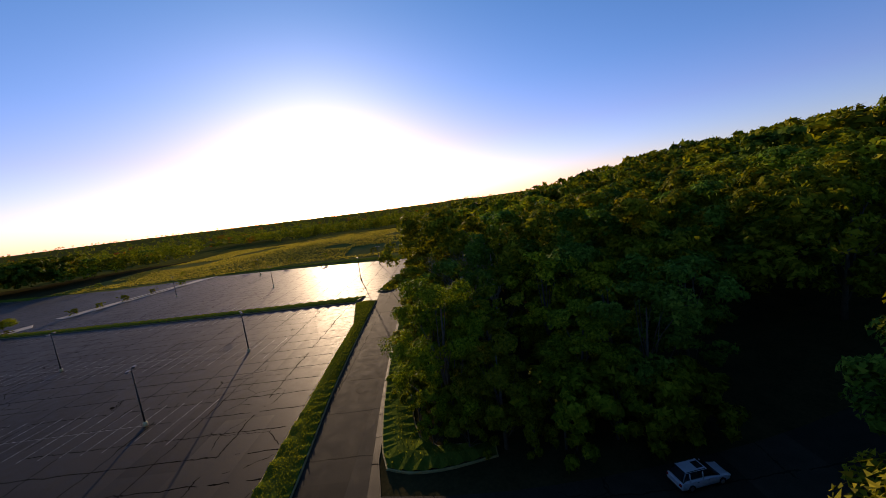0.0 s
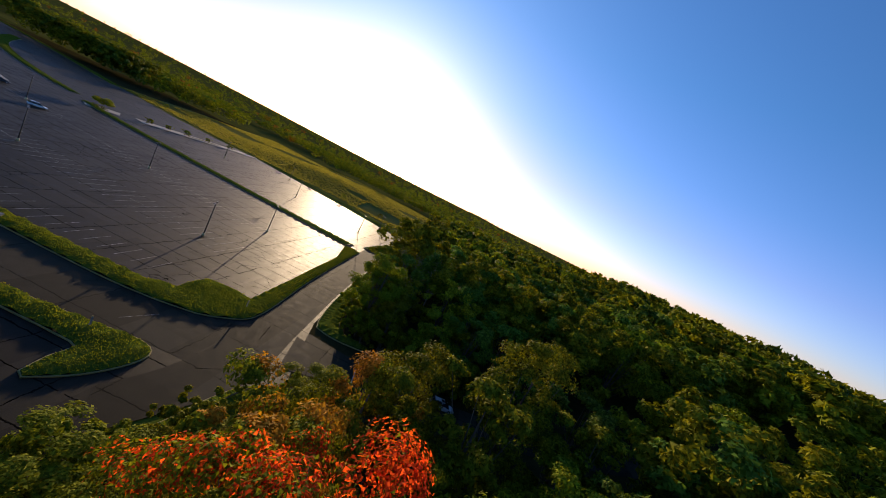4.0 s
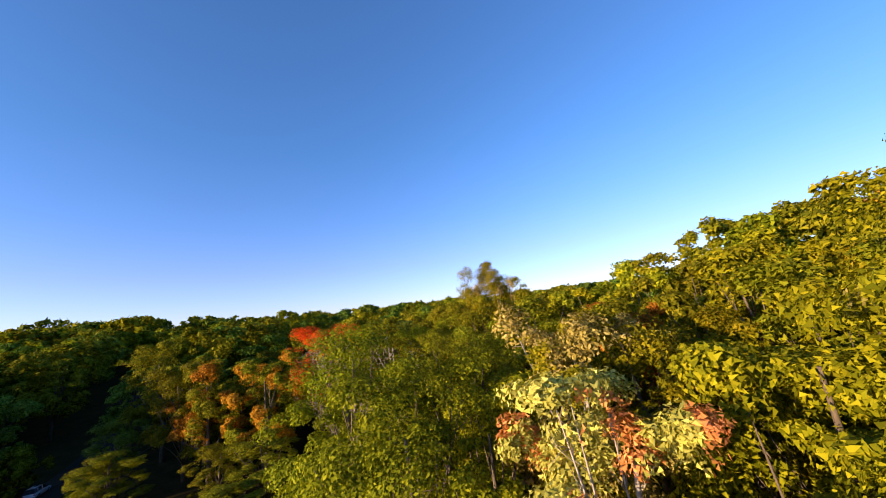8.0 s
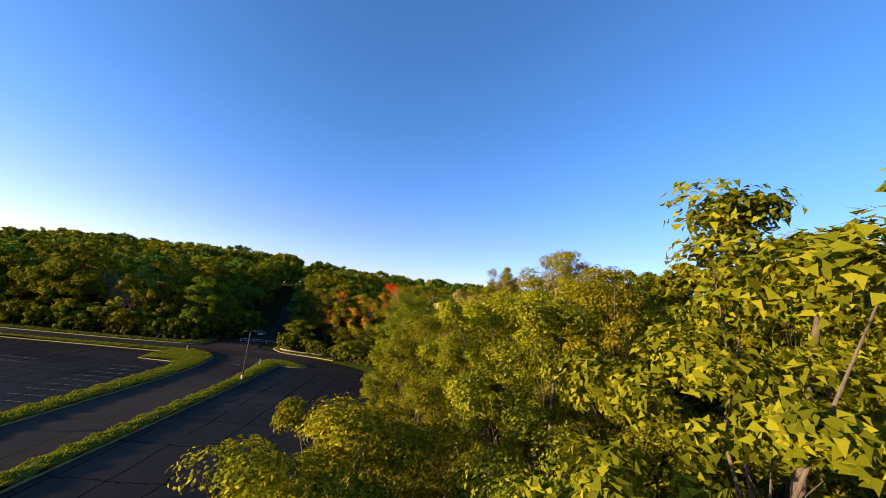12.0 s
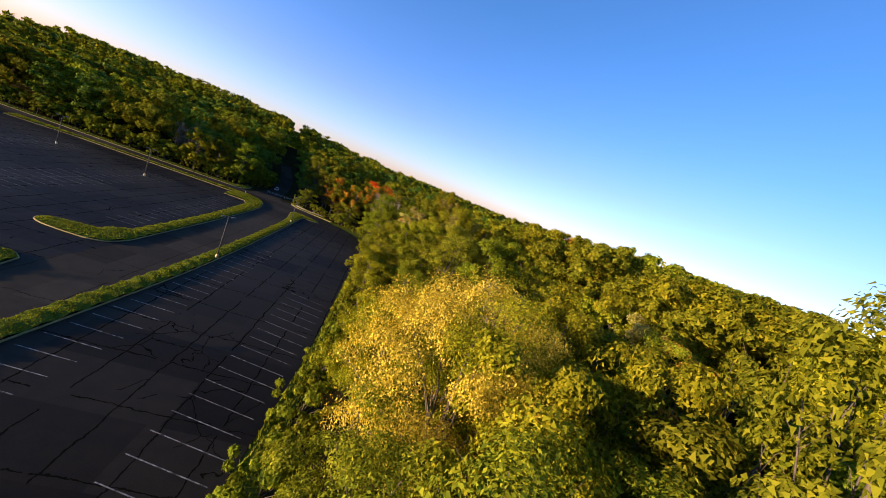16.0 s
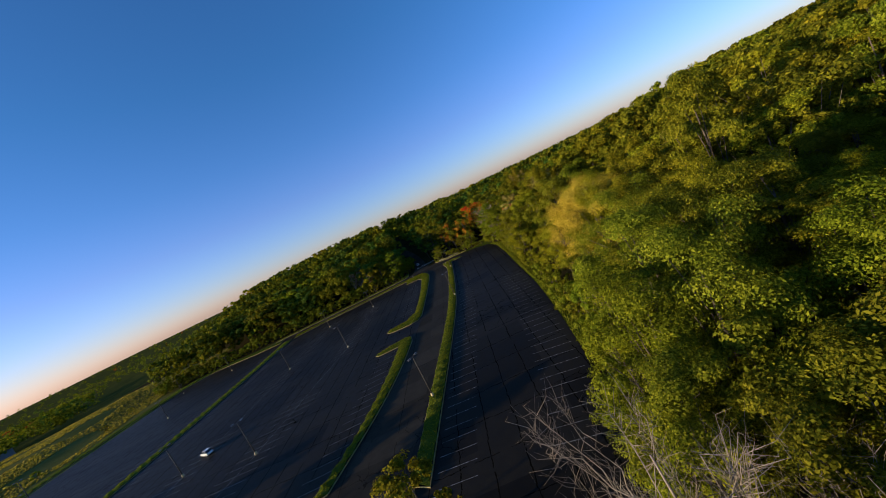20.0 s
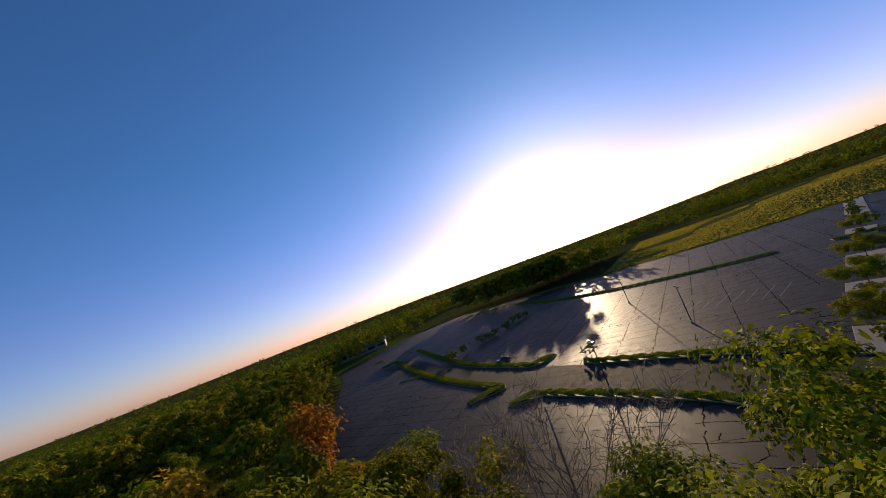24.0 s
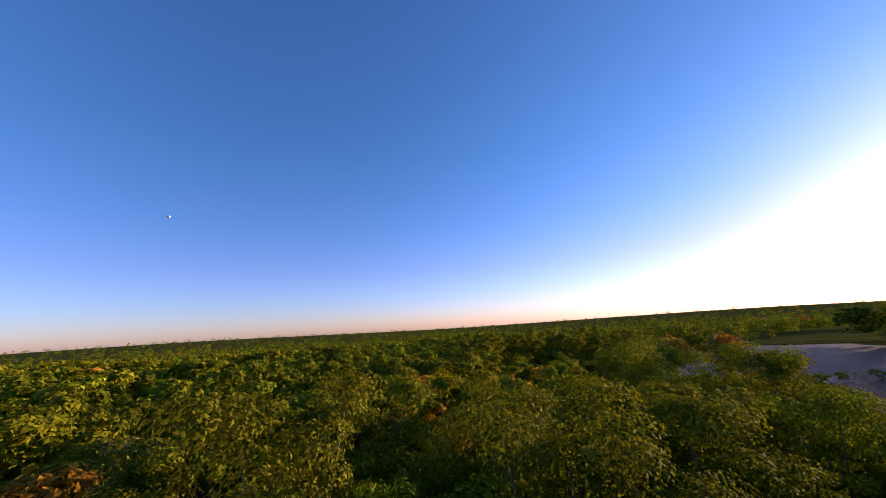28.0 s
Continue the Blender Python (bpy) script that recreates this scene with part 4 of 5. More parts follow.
post = lamp_post()
LAMPS = [(0, 0, 0.45), (0, -55.4, 0.45), (-7.2, -117, 0.45), (-44.2, -5.5, 0), (-69.7, -4, 0), (-43.9, -55.7, 0), (-72, -48, 0), (-52.7, -106.3, 0), (-77.4, -100, 0), (-61, -161.6, 0), (-29.4, -174.7, 0.4), (-142, -32.6, 0), (-135, 6, 0), (-181, -58, 0), (-168, 8, 0), (-150, -80, 0), (-100, -180, 0)]
for i, (x, y, z) in enumerate(LAMPS):
    m = Matrix.Translation((x, y, z)) @ Matrix.Rotation(radians(20 + 17 * (i % 3)), 4, "Z")
    if i:
        copy_thing(post, m)
    else:
        post.matrix_basis = m


# ---- painted lines ----
def painted(name, lines, label, wide=0.11):
    vs, fs = [], []
    for (x0, y0), (x1, y1) in lines:
        d = Vector((x1 - x0, y1 - y0, 0))
        k = Vector((-d.y, d.x, 0)).normalized() * wide / 2
        a, b = Vector((x0, y0, 0.004)), Vector((x1, y1, 0.004))
        o = len(vs)
        vs += [a - k, b - k, b + k, a + k, a - k + Vector((0, 0, 0.006)), b - k + Vector((0, 0, 0.006)), b + k + Vector((0, 0, 0.006)), a + k + Vector((0, 0, 0.006))]
        fs += [(o + 4, o + 5, o + 6, o + 7), (o, o + 1, o + 5, o + 4), (o + 1, o + 2, o + 6, o + 5), (o + 2, o + 3, o + 7, o + 6), (o + 3, o, o + 4, o + 7)]
    tagged(new(name, mesh_of(name, vs, fs, M_PAINT)), label, "painted lines", kind="stuff")


def interp_line(pts, y):
    ys, xs = [p[1] for p in pts], [p[0] for p in pts]
    o = np.argsort(ys)
    return float(np.interp(y, np.array(ys)[o], np.array(xs)[o]))


lines = []
y = -14.0
while y > -142:
    a = interp_line(E1, y) + 0.9
    if y < -38:
        lines.append(((a, y), (a + 5.8, y - 0.4)))
    if y < -58:
        e = float(east_edge(y)) - 1.2
        lines.append(((e - 7.2, y - 1.0), (e, y - 2.6)))
    y -= 2.85
painted("stall_lines", lines, "worn white stall lines on dark asphalt")
lines = []
W2 = [(-20.6, 8), (-17.2, -17), (-17, -54), (-19.8, -84), (-21, -101), (-24.4, -120), (-28, -131)]
y = 3.0
while y > -130:
    if not -82 < y < -54:
        a = interp_line(W2, y) - 0.6
        lines.append(((a, y), (a - 5.6, y - 0.2)))
    y -= 2.85
for spine in ([(-44.2, -5.5), (-43.9, -55.7), (-52.7, -106.3), (-57, -122)], [(-69.7, -4), (-72, -48), (-77.4, -100), (-80, -120)]):
    lines += [(a, b) for a, b in zip(spine, spine[1:])]
    y = 2.0
    while y > -120:
        a = interp_line(spine, y)
        if not -84 < y < -66:
            lines.append(((a - 5.4, y), (a + 5.4, y - 0.3)))
        y -= 2.85
y = 5
while y > -118:
    a = interp_line([(-98.5, 12), (-101, -20), (-104, -60), (-108.5, -104), (-112.5, -124)], y)
    lines.append(((a + 0.6, y), (a + 5.8, y)))
    lines.append(((a - 7.0, y), (a - 12, y)))
    y -= 2.85
painted("stall_lines", lines, "worn white stall lines across the main car park")
lines = [((-11.2, 14.6), (-6.6, 12.6)), ((-22, 26.5), (-17, 27.5)), ((-4.8, 26), (-8.5, 30))]
for k in range(26):
    y = -150 - k * 2.85
    a = interp_line([(-37.4, -143), (-44, -162), (-49.4, -182), (-62, -205), (-72, -236)], y) - 0.8
    lines.append(((a, y), (a - 5.4, y + 2.0)))
    b = a - 26
    lines.append(((b, y + 5), (b - 10.4, y + 9)))
painted("stall_lines", lines, "worn white stall lines in the far car park")

# ---- concrete islands with planted beds ----
def island(outline, label, trees=(), shrubs=(), bed=True):
    """A raised pale slab whose middle is an open bed of grass."""
    pts = [Vector((*p, 0)) for p in outline]
    mid = sum(pts, Vector()) / len(pts)
    area = sum(pts[i].x * pts[(i + 1) % 4].y - pts[(i + 1) % 4].x * pts[i].y for i in range(4))
    if area < 0:
        pts.reverse()
    holder = tagged(new("traffic_island"), label, "traffic island", "concrete islands", "structure")
    hole = [mid + (p - mid) * 0.3 for p in pts]
    bm = bmesh.new()
    rows = [[bm.verts.new(p + Vector((0, 0, z))) for p in ring] for ring, z in ((pts, -0.05), (pts, 0.15), ([p + (mid - p) * 0.01 for p in pts], 0.17), (hole, 0.17), (hole, 0.05))]
    for a, b in zip(rows, rows[1:]):
        for i in range(4):
            bm.faces.new((a[i], a[(i + 1) % 4], b[(i + 1) % 4], b[i]))
    part("slab", bm, M_SLAB, holder, "pale weathered concrete slab")
    bm = bmesh.new()
    bm.faces.new([bm.verts.new(p + Vector((0, 0, 0.12))) for p in hole])
    bmesh.ops.subdivide_edges(bm, edges=list(bm.edges), cuts=6, use_grid_fill=True)
    for v in bm.verts:
        v.co.z += 0.10 * max(0, 1 - (v.co.xy - mid.xy).length / 6) + 0.03 * math.sin(v.co.x * 4) * math.cos(v.co.y * 3)
    part("planting_bed", bm, M_FLOOR, holder, "dark bed of earth and weeds")
    q = np.array([[p.x, p.y] for p in hole])
    w = rng.random((90, 4))
    w /= w.sum(1)[:, None]
    TUFTS.append(np.c_[w @ q, np.full(90, 0.14)])
    return holder


island([(-28.4, -136.6), (-38.3, -133.5), (-41.5, -140.8), (-31.2, -143)], "pale concrete traffic island with a leaning young tree")
island([(-54.5, -130.7), (-63.5, -128.3), (-66, -134.9), (-54.3, -137.9)], "pale concrete traffic island beside a stall row")
island([(-72.5, -126.8), (-88.2, -122), (-90.2, -128.2), (-74.2, -132.6)], "pale concrete traffic island in the middle of the car park")
island([(-109.7, -116.4), (-121.9, -112.9), (-127, -118.2), (-113.6, -122.1)], "pale concrete traffic island at a grass strip")
island([(-131, -110.4), (-200.6, -92.7), (-197, -99.8), (-133, -116.4)], "long pale concrete traffic island with low shrubs")
island([(-4.9, -140.8), (-10.9, -139.3), (-18.8, -144.9), (-10.1, -147.2)], "pale cracked concrete island beside the drive")
for x, y, h in ((-37.2, -137.6, 6.4), (-58.5, -133.3, 6.0), (-80.5, -127, 5.8), (-117, -117, 5.2)):
    plant("umbrella", x, y, h, wide=h / 6.4)
    plant("shrub", x + 1.6, y - 1.2, 1.5, wide=0.6)
    plant("shrub", x - 1.4, y - 0.6, 1.2, wide=0.5)
for x, y, k in ((-137, -113, 1.0), (-146, -110.5, 0.9), (-155, -108, 1.1), (-168, -105, 0.9), (-182, -101, 1.0), (-75.5, -242.6, 1.3), (-79, -246, 1.1), (-95.3, -240.3, 1.3), (-102, -236.5, 1.2), (-99, -238.5, 1.0), (-126.3, -235.4, 1.3), (-122, -237.5, 1.2), (-131, -233.5, 1.0), (-52.7, -183.4, 0.9), (-112, -236, 1.1), (-86, -243.5, 1.2)):
    plant("shrub", x, y, 2.6 * k, wide=k * 0.95)
r3 = np.random.default_rng(21)
for i in range(9):
    plant("young", -204 - r3.uniform(2, 14), 20 - 24 * i + r3.uniform(-6, 6), r3.uniform(2.6, 4.6))
# ---- vehicles ----
M_GLASSDARK = plain("dark_car_glass", (0.012, 0.014, 0.016), (0.03, 0.034, 0.038), 1.0, 0.08, 0.6, 0.0)
M_TYRE = plain("tyre_rubber", (0.012, 0.012, 0.012), (0.03, 0.03, 0.03), 6.0, 0.85, 0.2, 0.3)
M_RIM = plain("alloy_rim", (0.35, 0.35, 0.36), (0.55, 0.55, 0.56), 5.0, 0.35, 0.5, 0.05, 0.8)
M_TRIM = plain("black_trim", (0.015, 0.015, 0.016), (0.04, 0.04, 0.04), 4.0, 0.6, 0.3, 0.1)
M_HEAD = plain("headlight_glass", (0.55, 0.56, 0.58), (0.75, 0.76, 0.78), 6.0, 0.15, 0.6, 0.02)
M_TAIL = plain("tail_light_plastic", (0.25, 0.01, 0.01), (0.42, 0.02, 0.015), 6.0, 0.2, 0.5, 0.02)
M_SILVER = plain("silver_car_paint", (0.50, 0.52, 0.55), (0.62, 0.64, 0.67), 1.5, 0.28, 0.6, 0.02, 0.25)
M_NAVY = plain("dark_car_paint", (0.020, 0.024, 0.032), (0.045, 0.05, 0.06), 1.5, 0.22, 0.6, 0.02, 0.2)
M_WHITECAR = plain("white_car_paint", (0.66, 0.65, 0.62), (0.80, 0.79, 0.76), 1.5, 0.3, 0.5, 0.02)


def loft(stations, steps=1):
    """A closed skin over cross-sections: each a list of (x, y, z) with the same count."""
    bm = bmesh.new()
    rings = [[bm.verts.new(p) for p in s] for s in stations]
    n = len(rings[0])
    for a, b in zip(rings, rings[1:]):
        for i in range(n):
            bm.faces.new((a[i], a[(i + 1) % n], b[(i + 1) % n], b[i]))
    bm.faces.new(rings[0][::-1])
    bm.faces.new(rings[-1])
    bmesh.ops.recalc_face_normals(bm, faces=bm.faces)
    return bm


def section(y, w, z0, z1, r=0.12):
    """A rounded car cross-section at y, of half width w, from z0 to z1."""
    return [(-w + r * 0.6, y, z0), (w - r * 0.6, y, z0), (w, y, z0 + r), (w, y, (z0 + z1) / 2 + 0.05), (w - r * 0.5, y, z1 - r * 0.4), (w - r * 1.8, y, z1), (-w + r * 1.8, y, z1), (-w + r * 0.5, y, z1 - r * 0.4), (-w, y, (z0 + z1) / 2 + 0.05), (-w, y, z0 + r)]


def vehicle(label, paint, tall, long=4.7, estate=True):
    """A parked car facing +y, with body, glass house, wheels and lights."""
    top = tagged(new("car"), label, "car", "parked cars")
    h, w = long / 2, 0.91
    belt = 0.56 * tall
    body = loft([section(-h, w - 0.14, 0.42, belt - 0.06), section(-h + 0.12, w - 0.03, 0.26, belt), section(-h * 0.5, w, 0.22, belt + 0.02), section(0.25 * h, w, 0.22, belt + 0.01), section(0.62 * h, w - 0.02, 0.22, belt - 0.07), section(h - 0.14, w - 0.08, 0.26, belt - 0.2), section(h, w - 0.2, 0.36, belt - 0.3)])
    skin = part("body", body, paint, top)
    rear = -h + (0.22 if estate else 0.95)
    roof0 = rear + (0.42 if estate else 0.85)
    cab = loft([section(rear, w - 0.10, belt - 0.03, belt + 0.04, 0.05), section(roof0, w - 0.22, belt - 0.03, tall - 0.03, 0.1), section(0.12 * h, w - 0.21, belt - 0.03, tall - 0.02, 0.1), section(0.56 * h, w - 0.12, belt - 0.06, belt + 0.03, 0.05)])
    part("glass_house", cab, M_GLASSDARK, top, "dark tinted windows")
    bm = box(bmesh.new(), -w + 0.27, w - 0.27, roof0 + 0.02, 0.11 * h, tall - 0.035, tall, 0.015)
    roof = part("roof", bm, paint, top)
    bm = box(bmesh.new(), -0.38, 0.38, 0.11 * h - 0.75, 0.11 * h - 0.12, tall - 0.004, tall + 0.012, 0.005)
    part("sunroof", bm, M_GLASSDARK, roof, "dark glass sunroof")
    for s in (-1, 1):
        bm = box(bmesh.new(), s * (w - 0.32) - 0.02, s * (w - 0.32) + 0.02, roof0 + 0.1, 0.05 * h, tall - 0.01, tall + 0.05, 0.01)
        part("roof_rail", bm, M_TRIM, roof)
        for y in (roof0 + 0.25, -0.12 * h):
            bm = bmesh.new()
            v, f = tube_rings([(s * (w - 0.06), y - 0.02, belt - 0.02), (s * (w - 0.205), y + 0.03, tall - 0.06)], [0.045, 0.04], 6)
            part_of("door_pillar", mesh_of("door_pillar", v, f, paint, True), top)
            bm.free()
        bm = box(bmesh.new(), s * (w + 0.08) - 0.09, s * (w + 0.08) + 0.09, 0.42 * h, 0.42 * h + 0.09, belt + 0.02, belt + 0.15, 0.03)
        part("wing_mirror", bm, paint, top)
        for y0, y1 in ((-h * 0.42, -0.02 * h), (0.0, 0.42 * h)):
            bm = box(bmesh.new(), s * w - 0.012, s * w + 0.012, y0 + 0.08, y0 + 0.26, belt - 0.13, belt - 0.10, 0.005)
            part("door_handle", bm, M_TRIM, top)
        bm = box(bmesh.new(), s * 0.62 - 0.2, s * 0.62 + 0.2, h - 0.10, h + 0.01, belt - 0.36, belt - 0.24, 0.03)
        part("headlight", bm, M_HEAD, top, "clear headlight")
        bm = box(bmesh.new(), s * 0.70 - 0.12, s * 0.70 + 0.12, -h - 0.012, -h + 0.08, belt - 0.28, belt - 0.06, 0.02)
        part("tail_light", bm, M_TAIL, top, "red tail light")
        for y in (-0.60 * h, 0.62 * h):
            v, f = tube_rings([(s * (w - 0.20), y, 0.33), (s * (w - 0.17), y, 0.33), (s * (w + 0.01), y, 0.33), (s * (w + 0.02), y, 0.33)], [0.30, 0.335, 0.335, 0.30], 18)
            wheel = part_of("wheel", mesh_of("wheel", v, f, M_TYRE, True), top, "black rubber tyre")
            v, f = tube_rings([(s * (w + 0.005), y, 0.33), (s * (w + 0.03), y, 0.33)], [0.21, 0.17], 14)
            part_of("rim", mesh_of("rim", v, f, M_RIM), wheel, "silver alloy rim")
    bm = box(bmesh.new(), -0.72, 0.72, h - 0.12, h + 0.03, 0.28, 0.42, 0.04)
    part("front_bumper", bm, M_TRIM, top)
    bm = box(bmesh.new(), -0.76, 0.76, -h - 0.03, -h + 0.12, 0.30, 0.46, 0.04)
    part("rear_bumper", bm, M_TRIM, top)
    return top


def stand(ob, x, y, turn):
    ob.matrix_basis = Matrix.Translation((x, y, float(land(x, y)) + (0.09 if y > 40 else 0.012))) @ Matrix.Rotation(radians(turn), 4, "Z")


stand(vehicle("silver estate car parked on the shaded woodland road", M_SILVER, 1.62, 4.75), -23.6, 60.5, 8)
stand(vehicle("white estate car alone in the wide empty car park", M_WHITECAR, 1.55, 4.6), -75.5, -93.3, 62)
stand(vehicle("dark saloon car parked near a curved grass strip", M_NAVY, 1.42, 4.7, False), -62, -213, 55)
stand(vehicle("dark estate car parked near the concrete islands", M_NAVY, 1.5, 4.5), -82.5, -117.6, 76)

# ---- gate across the woodland road, guard rail and posts at the junction ----
M_GREYWOOD = plain("weathered_grey_timber", (0.22, 0.21, 0.19), (0.42, 0.40, 0.37), 1.2, 0.85, 0.15, 0.5)
gate = tagged(new("gate"), "grey two-rail timber barrier across the woodland road", "gate")
g0, g1 = Vector((-22.4, 43.6, 0.1)), Vector((-11.2, 45.2, 0.1))
d = g1 - g0
for k in (0.0, 0.33, 0.66, 1.0):
    p = g0 + d * k
    bm = box(bmesh.new(), -0.08, 0.08, -0.08, 0.08, -0.3, 1.25 if k in (0.0, 1.0) else 1.05, 0.015)
    bmesh.ops.translate(bm, vec=p, verts=bm.verts)
    part("post", bm, M_GREYWOOD, gate)
for z in (0.45, 0.9):
    for k in range(3):
        a, b = g0 + d * (k / 3), g0 + d * ((k + 1) / 3)
        v, f = tube_rings([a + Vector((0, -0.1, z)), (a + b) / 2 + Vector((0, -0.1, z - 0.03)), b + Vector((0, -0.1, z + 0.02))], [0.06, 0.055, 0.06], 6)
        part_of("rail", mesh_of("rail", v, f, M_GREYWOOD, True), gate)
rail = tagged(new("guard_rail"), "low bent pale guard rail along the grassy corner", "guard rail")
line = smooth_line([(-7.0, 35.0), (-5.6, 33.6), (-3.2, 32.6), (1, 31.9), (6, 31.3)], 1.0)
vs, fs = [], []
for i, p in enumerate(line):
    sag = 0.05 * math.sin(i * 0.9)
    for off, z in ((0, 0.42), (0.05, 0.50), (0.0, 0.57), (0.05, 0.64), (0, 0.72)):
        vs.append((p.x - off * 0.4, p.y - off, z + sag))
for i in range(len(line) - 1):
    for j in range(4):
        fs.append((i * 5 + j, i * 5 + j + 1, i * 5 + j + 6, i * 5 + j + 5))
beam = new("beam", mesh_of("beam", vs, fs, M_SLAB, True))
beam.modifiers.new("thickness", "SOLIDIFY").thickness = 0.02
beam.parent = rail
for p in line[::3]:
    bm = box(bmesh.new(), p.x - 0.05, p.x + 0.05, p.y + 0.03, p.y + 0.15, -0.2, 0.68, 0.01)
    part("post", bm, M_GREYWOOD, rail)
for x, y in ((-2.6, 12.8), (-23.6, 20.4)):
    t = tagged(new("marker_post"), "short grey timber marker post in a grass strip", "post", "marker posts")
    bm = box(bmesh.new(), -0.09, 0.09, -0.09, 0.09, -0.2, 1.3, 0.02)
    stem = part("stem", bm, M_GREYWOOD, t)
    bm = box(bmesh.new(), -0.10, 0.10, -0.10, 0.10, 1.3, 1.36, 0.02)
    part("cap", bm, M_KERB, t, "pale cap")
    t.matrix_basis = Matrix.Translation((x, y, 0.4))
corner = [(-10.2, 41.5), (-9.8, 37.6), (-8.0, 34.6), (-5.4, 32.2), (-1, 30.6), (4, 29.6), (10, 27.8)]
strip(xy(corner, 1.0) + xy([(10.5, 29.4), (4, 32.6), (-3, 36), (-7, 41.5)], 1.5), "kerbed grassy corner under the woodland edge")
strip(xy([(-29.5, 44), (-28.4, 38), (-29, 33.4), (-32, 31.4), (-49, 29.4), (-79, 28), (-118, 26.5)], 1.5) + xy([(-118, 30), (-79, 32), (-49, 33.4), (-34, 35.6), (-32, 40), (-31.5, 44)], 2.0), "rough grass verge between the road and the woods", dense=4)
strip(xy([(-9.6, -137.6), (-9.2, -139.2), (-14, -141.4), (-15.8, -140)], 1.0), "short grassy end piece of a strip by a concrete island", dense=6)

# ---- buildings far off ----
M_WALLW = plain("pale_cladding", (0.20, 0.20, 0.19), (0.29, 0.285, 0.28), 0.05, 0.6, 0.3, 0.1)
M_ROOFG = plain("grey_metal_roof", (0.09, 0.09, 0.095), (0.15, 0.15, 0.155), 0.05, 0.85, 0.08, 0.1)


def hall(label, x, y, z, w, d, h, turn, bays):
    """A long low industrial hall with a shallow roof, doors and a band of windows."""
    t = tagged(new("warehouse"), label, "building", "far buildings")
    bm = box(bmesh.new(), -w / 2, w / 2, -d / 2, d / 2, -6, h)
    part("wall", bm, M_WALLW, t)
    bm = bmesh.new()
    vs = [bm.verts.new(p) for p in ((-w / 2 - 1, -d / 2 - 1, h), (w / 2 + 1, -d / 2 - 1, h), (w / 2 + 1, d / 2 + 1, h), (-w / 2 - 1, d / 2 + 1, h), (-w / 2 - 1, 0, h + 2.2), (w / 2 + 1, 0, h + 2.2))]
    for f in ((0, 1, 5, 4), (2, 3, 4, 5), (0, 4, 3), (1, 2, 5), (3, 2, 1, 0)):
        bm.faces.new([vs[i] for i in f])
    part("roof", bm, M_ROOFG, t, "grey ribbed metal roof")
    for i in range(bays):
        cx0 = -w / 2 + (i + 0.5) * w / bays
        for s in (-1, 1):
            bm = box(bmesh.new(), cx0 - w / bays * 0.34, cx0 + w / bays * 0.34, s * d / 2 - 0.06, s * d / 2 + 0.06, h * 0.55, h * 0.8)
            part("window", bm, M_GLASSDARK, t, "dark window band")
    t.matrix_basis = Matrix.Translation((x, y, z)) @ Matrix.Rotation(radians(turn), 4, "Z")


hall("pale hall among the trees beyond the car park", -162, -432, -3, 84, 26, 8.5, -45, 10)
hall("long grey-roofed hall on the wooded ridge", -470, 92, -0.5, 80, 30, 6, 8, 8)

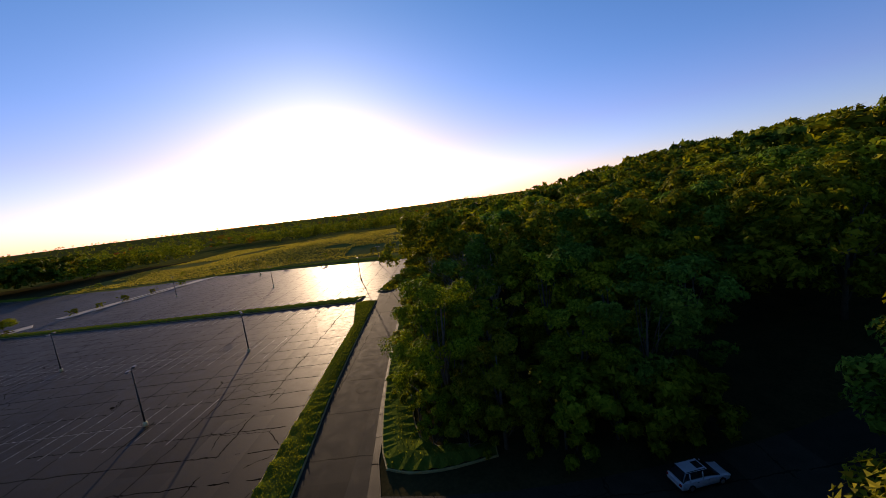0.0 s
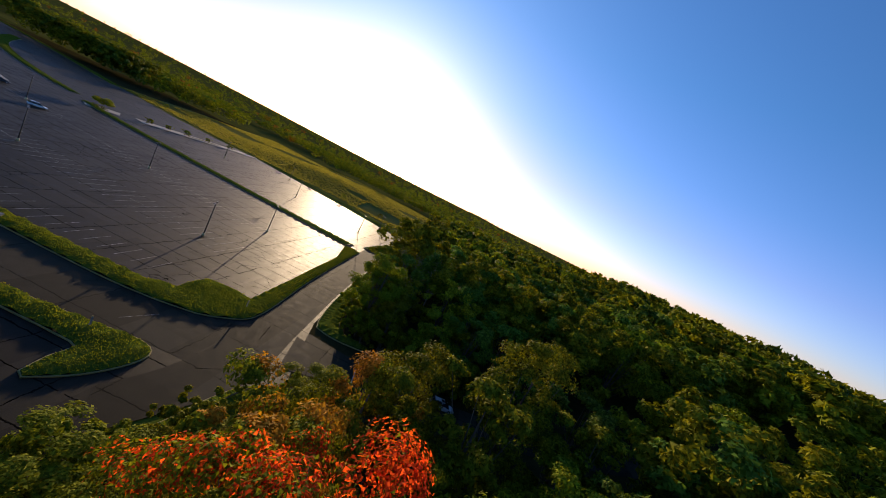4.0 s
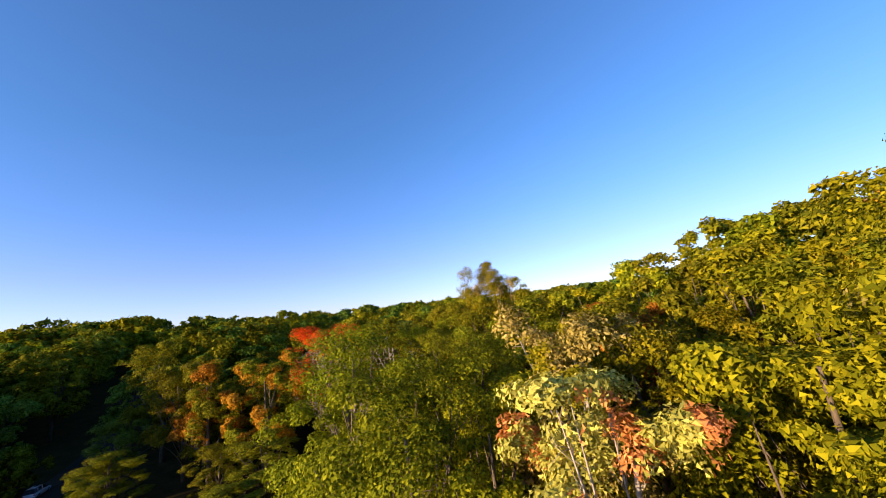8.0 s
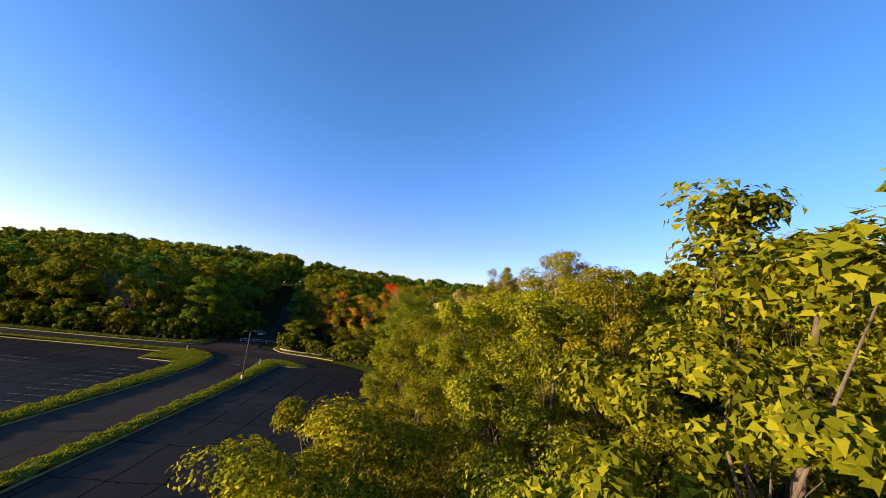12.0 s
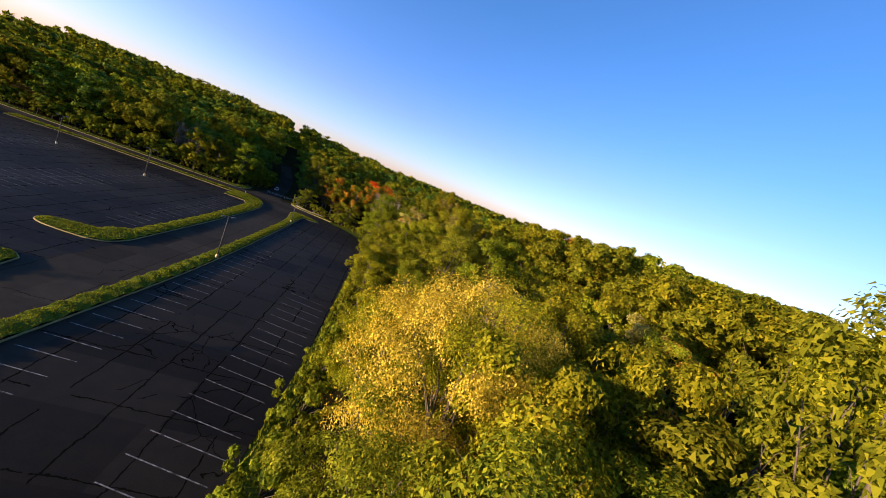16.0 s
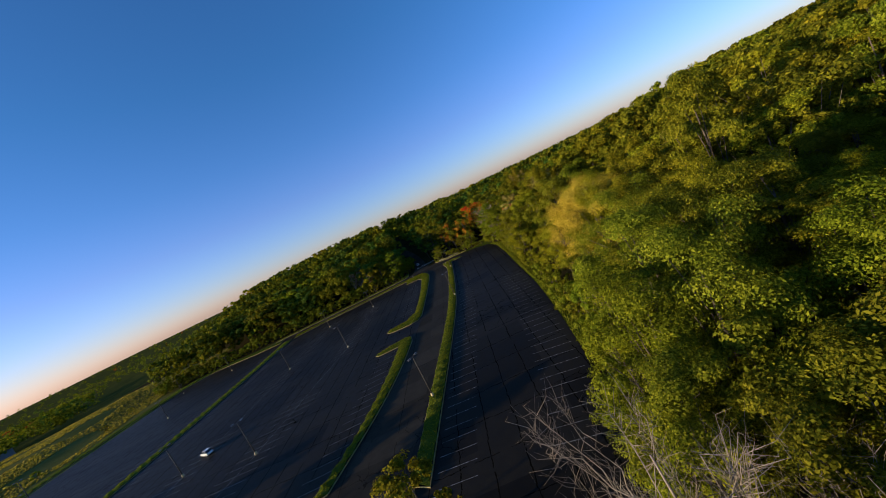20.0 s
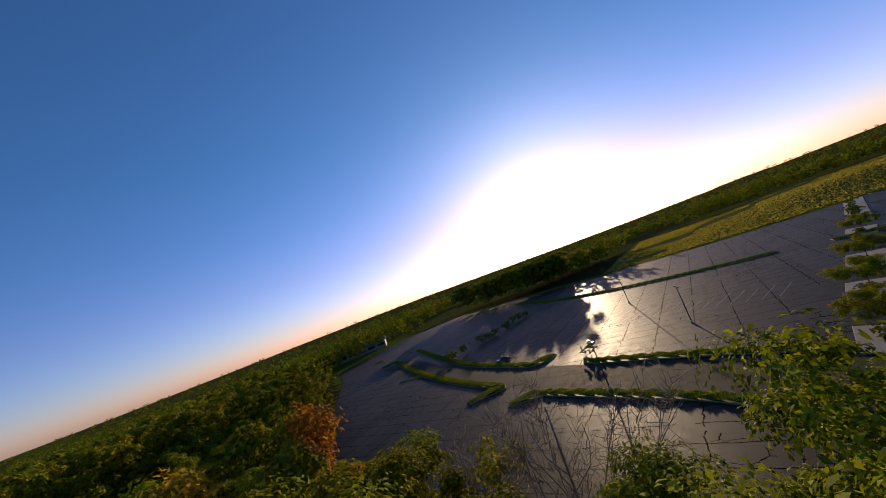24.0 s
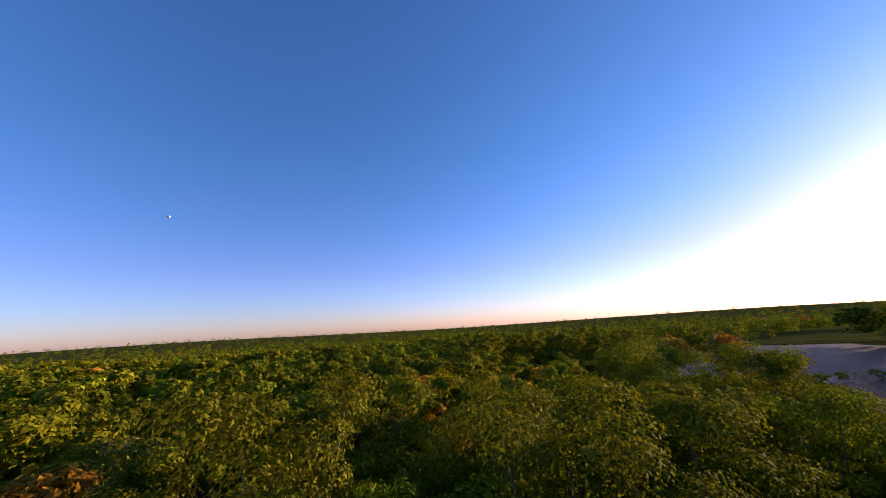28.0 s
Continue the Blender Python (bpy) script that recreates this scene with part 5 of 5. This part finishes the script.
# ---- daytime moon ----
bm = bmesh.new()
bmesh.ops.create_icosphere(bm, subdivisions=3, radius=11)
me = bpy.data.meshes.new("moon")
bm.to_mesh(me)
bm.free()
me.materials.append(plain("moon_rock", (0.55, 0.55, 0.55), (0.8, 0.8, 0.8), 0.06, 0.95, 0.0, 0.2))
me.polygons.foreach_set("use_smooth", [True] * len(me.polygons))
moon = new("moon", me)
moon.matrix_basis = pose(30 + 3600 * math.sin(radians(148.5)) * 0.962, -140 + 3600 * math.cos(radians(148.5)) * 0.962, 3600 * 0.275 + 27)
tagged(moon, "small pale moon high in the evening sky", "moon", kind="structure")
# ---- grass blades on the strips ----
t = np.concatenate(TUFTS)
rg = np.random.default_rng(3)
k = len(t)
ang = rg.uniform(0, 6.283, k)
d = np.stack([np.cos(ang), np.sin(ang), 0 * ang], 1)
w, h = rg.uniform(0.02, 0.07, k)[:, None], rg.uniform(0.06, 0.20, k)
lean = rg.normal(size=(k, 3)) * 0.08
up = np.stack([lean[:, 0], lean[:, 1], h], 1)
blades = np.stack([t - d * w, t + d * w, t + d * w * 0.6 + up, t - d * w * 0.7 + up * 0.9], 1)
tagged(new("grass_tufts", quads_mesh("grass_tufts", blades, M_BLADE)), "rough uncut grass tufts on the strips", "grass", kind="stuff")
# dry tall grass over the field beyond the car park, and weeds along the eastern edge of the paving
fx, fy = rg.uniform(-415, -205, 52000), rg.uniform(-205, 90, 52000)
keep = np.sin(fx * 0.09) * np.cos(fy * 0.07) + np.sin((fx + fy) * 0.031) > -0.9
wy = rg.uniform(-215, 12, 9000)
wx = east_edge(wy) + rg.uniform(0.2, 3.2, 9000)
for name, bx, by, wide, tall, mat, label in (
    ("dry_grass", fx[keep], fy[keep], 0.55, 0.55, M_DRYGRASS, "tall dry grass over the sloping field"),
    ("weeds", wx, wy, 0.10, 0.45, M_BLADE, "rough weeds along the edge of the paving"),
):
    k = len(bx)
    foot = np.stack([bx, by, land(bx, by) - 0.03], 1)
    ang = rg.uniform(0, 6.283, k)
    d = np.stack([np.cos(ang), np.sin(ang), 0 * ang], 1) * (wide * rg.uniform(0.5, 1.2, k))[:, None]
    up = np.stack([rg.normal(size=k) * 0.12, rg.normal(size=k) * 0.12, tall * rg.uniform(0.5, 1.3, k)], 1)
    tagged(new(name, quads_mesh(name, np.stack([foot - d, foot + d, foot + d * 0.7 + up, foot - d * 0.6 + up * 0.85], 1), mat)), label, "grass", kind="stuff")
# the first of each kind of tree has been copied and goes
for key in list(KINDS):
    top = KINDS[key][0]
    for ob in (*top.children_recursive, top):
        bpy.data.objects.remove(ob)
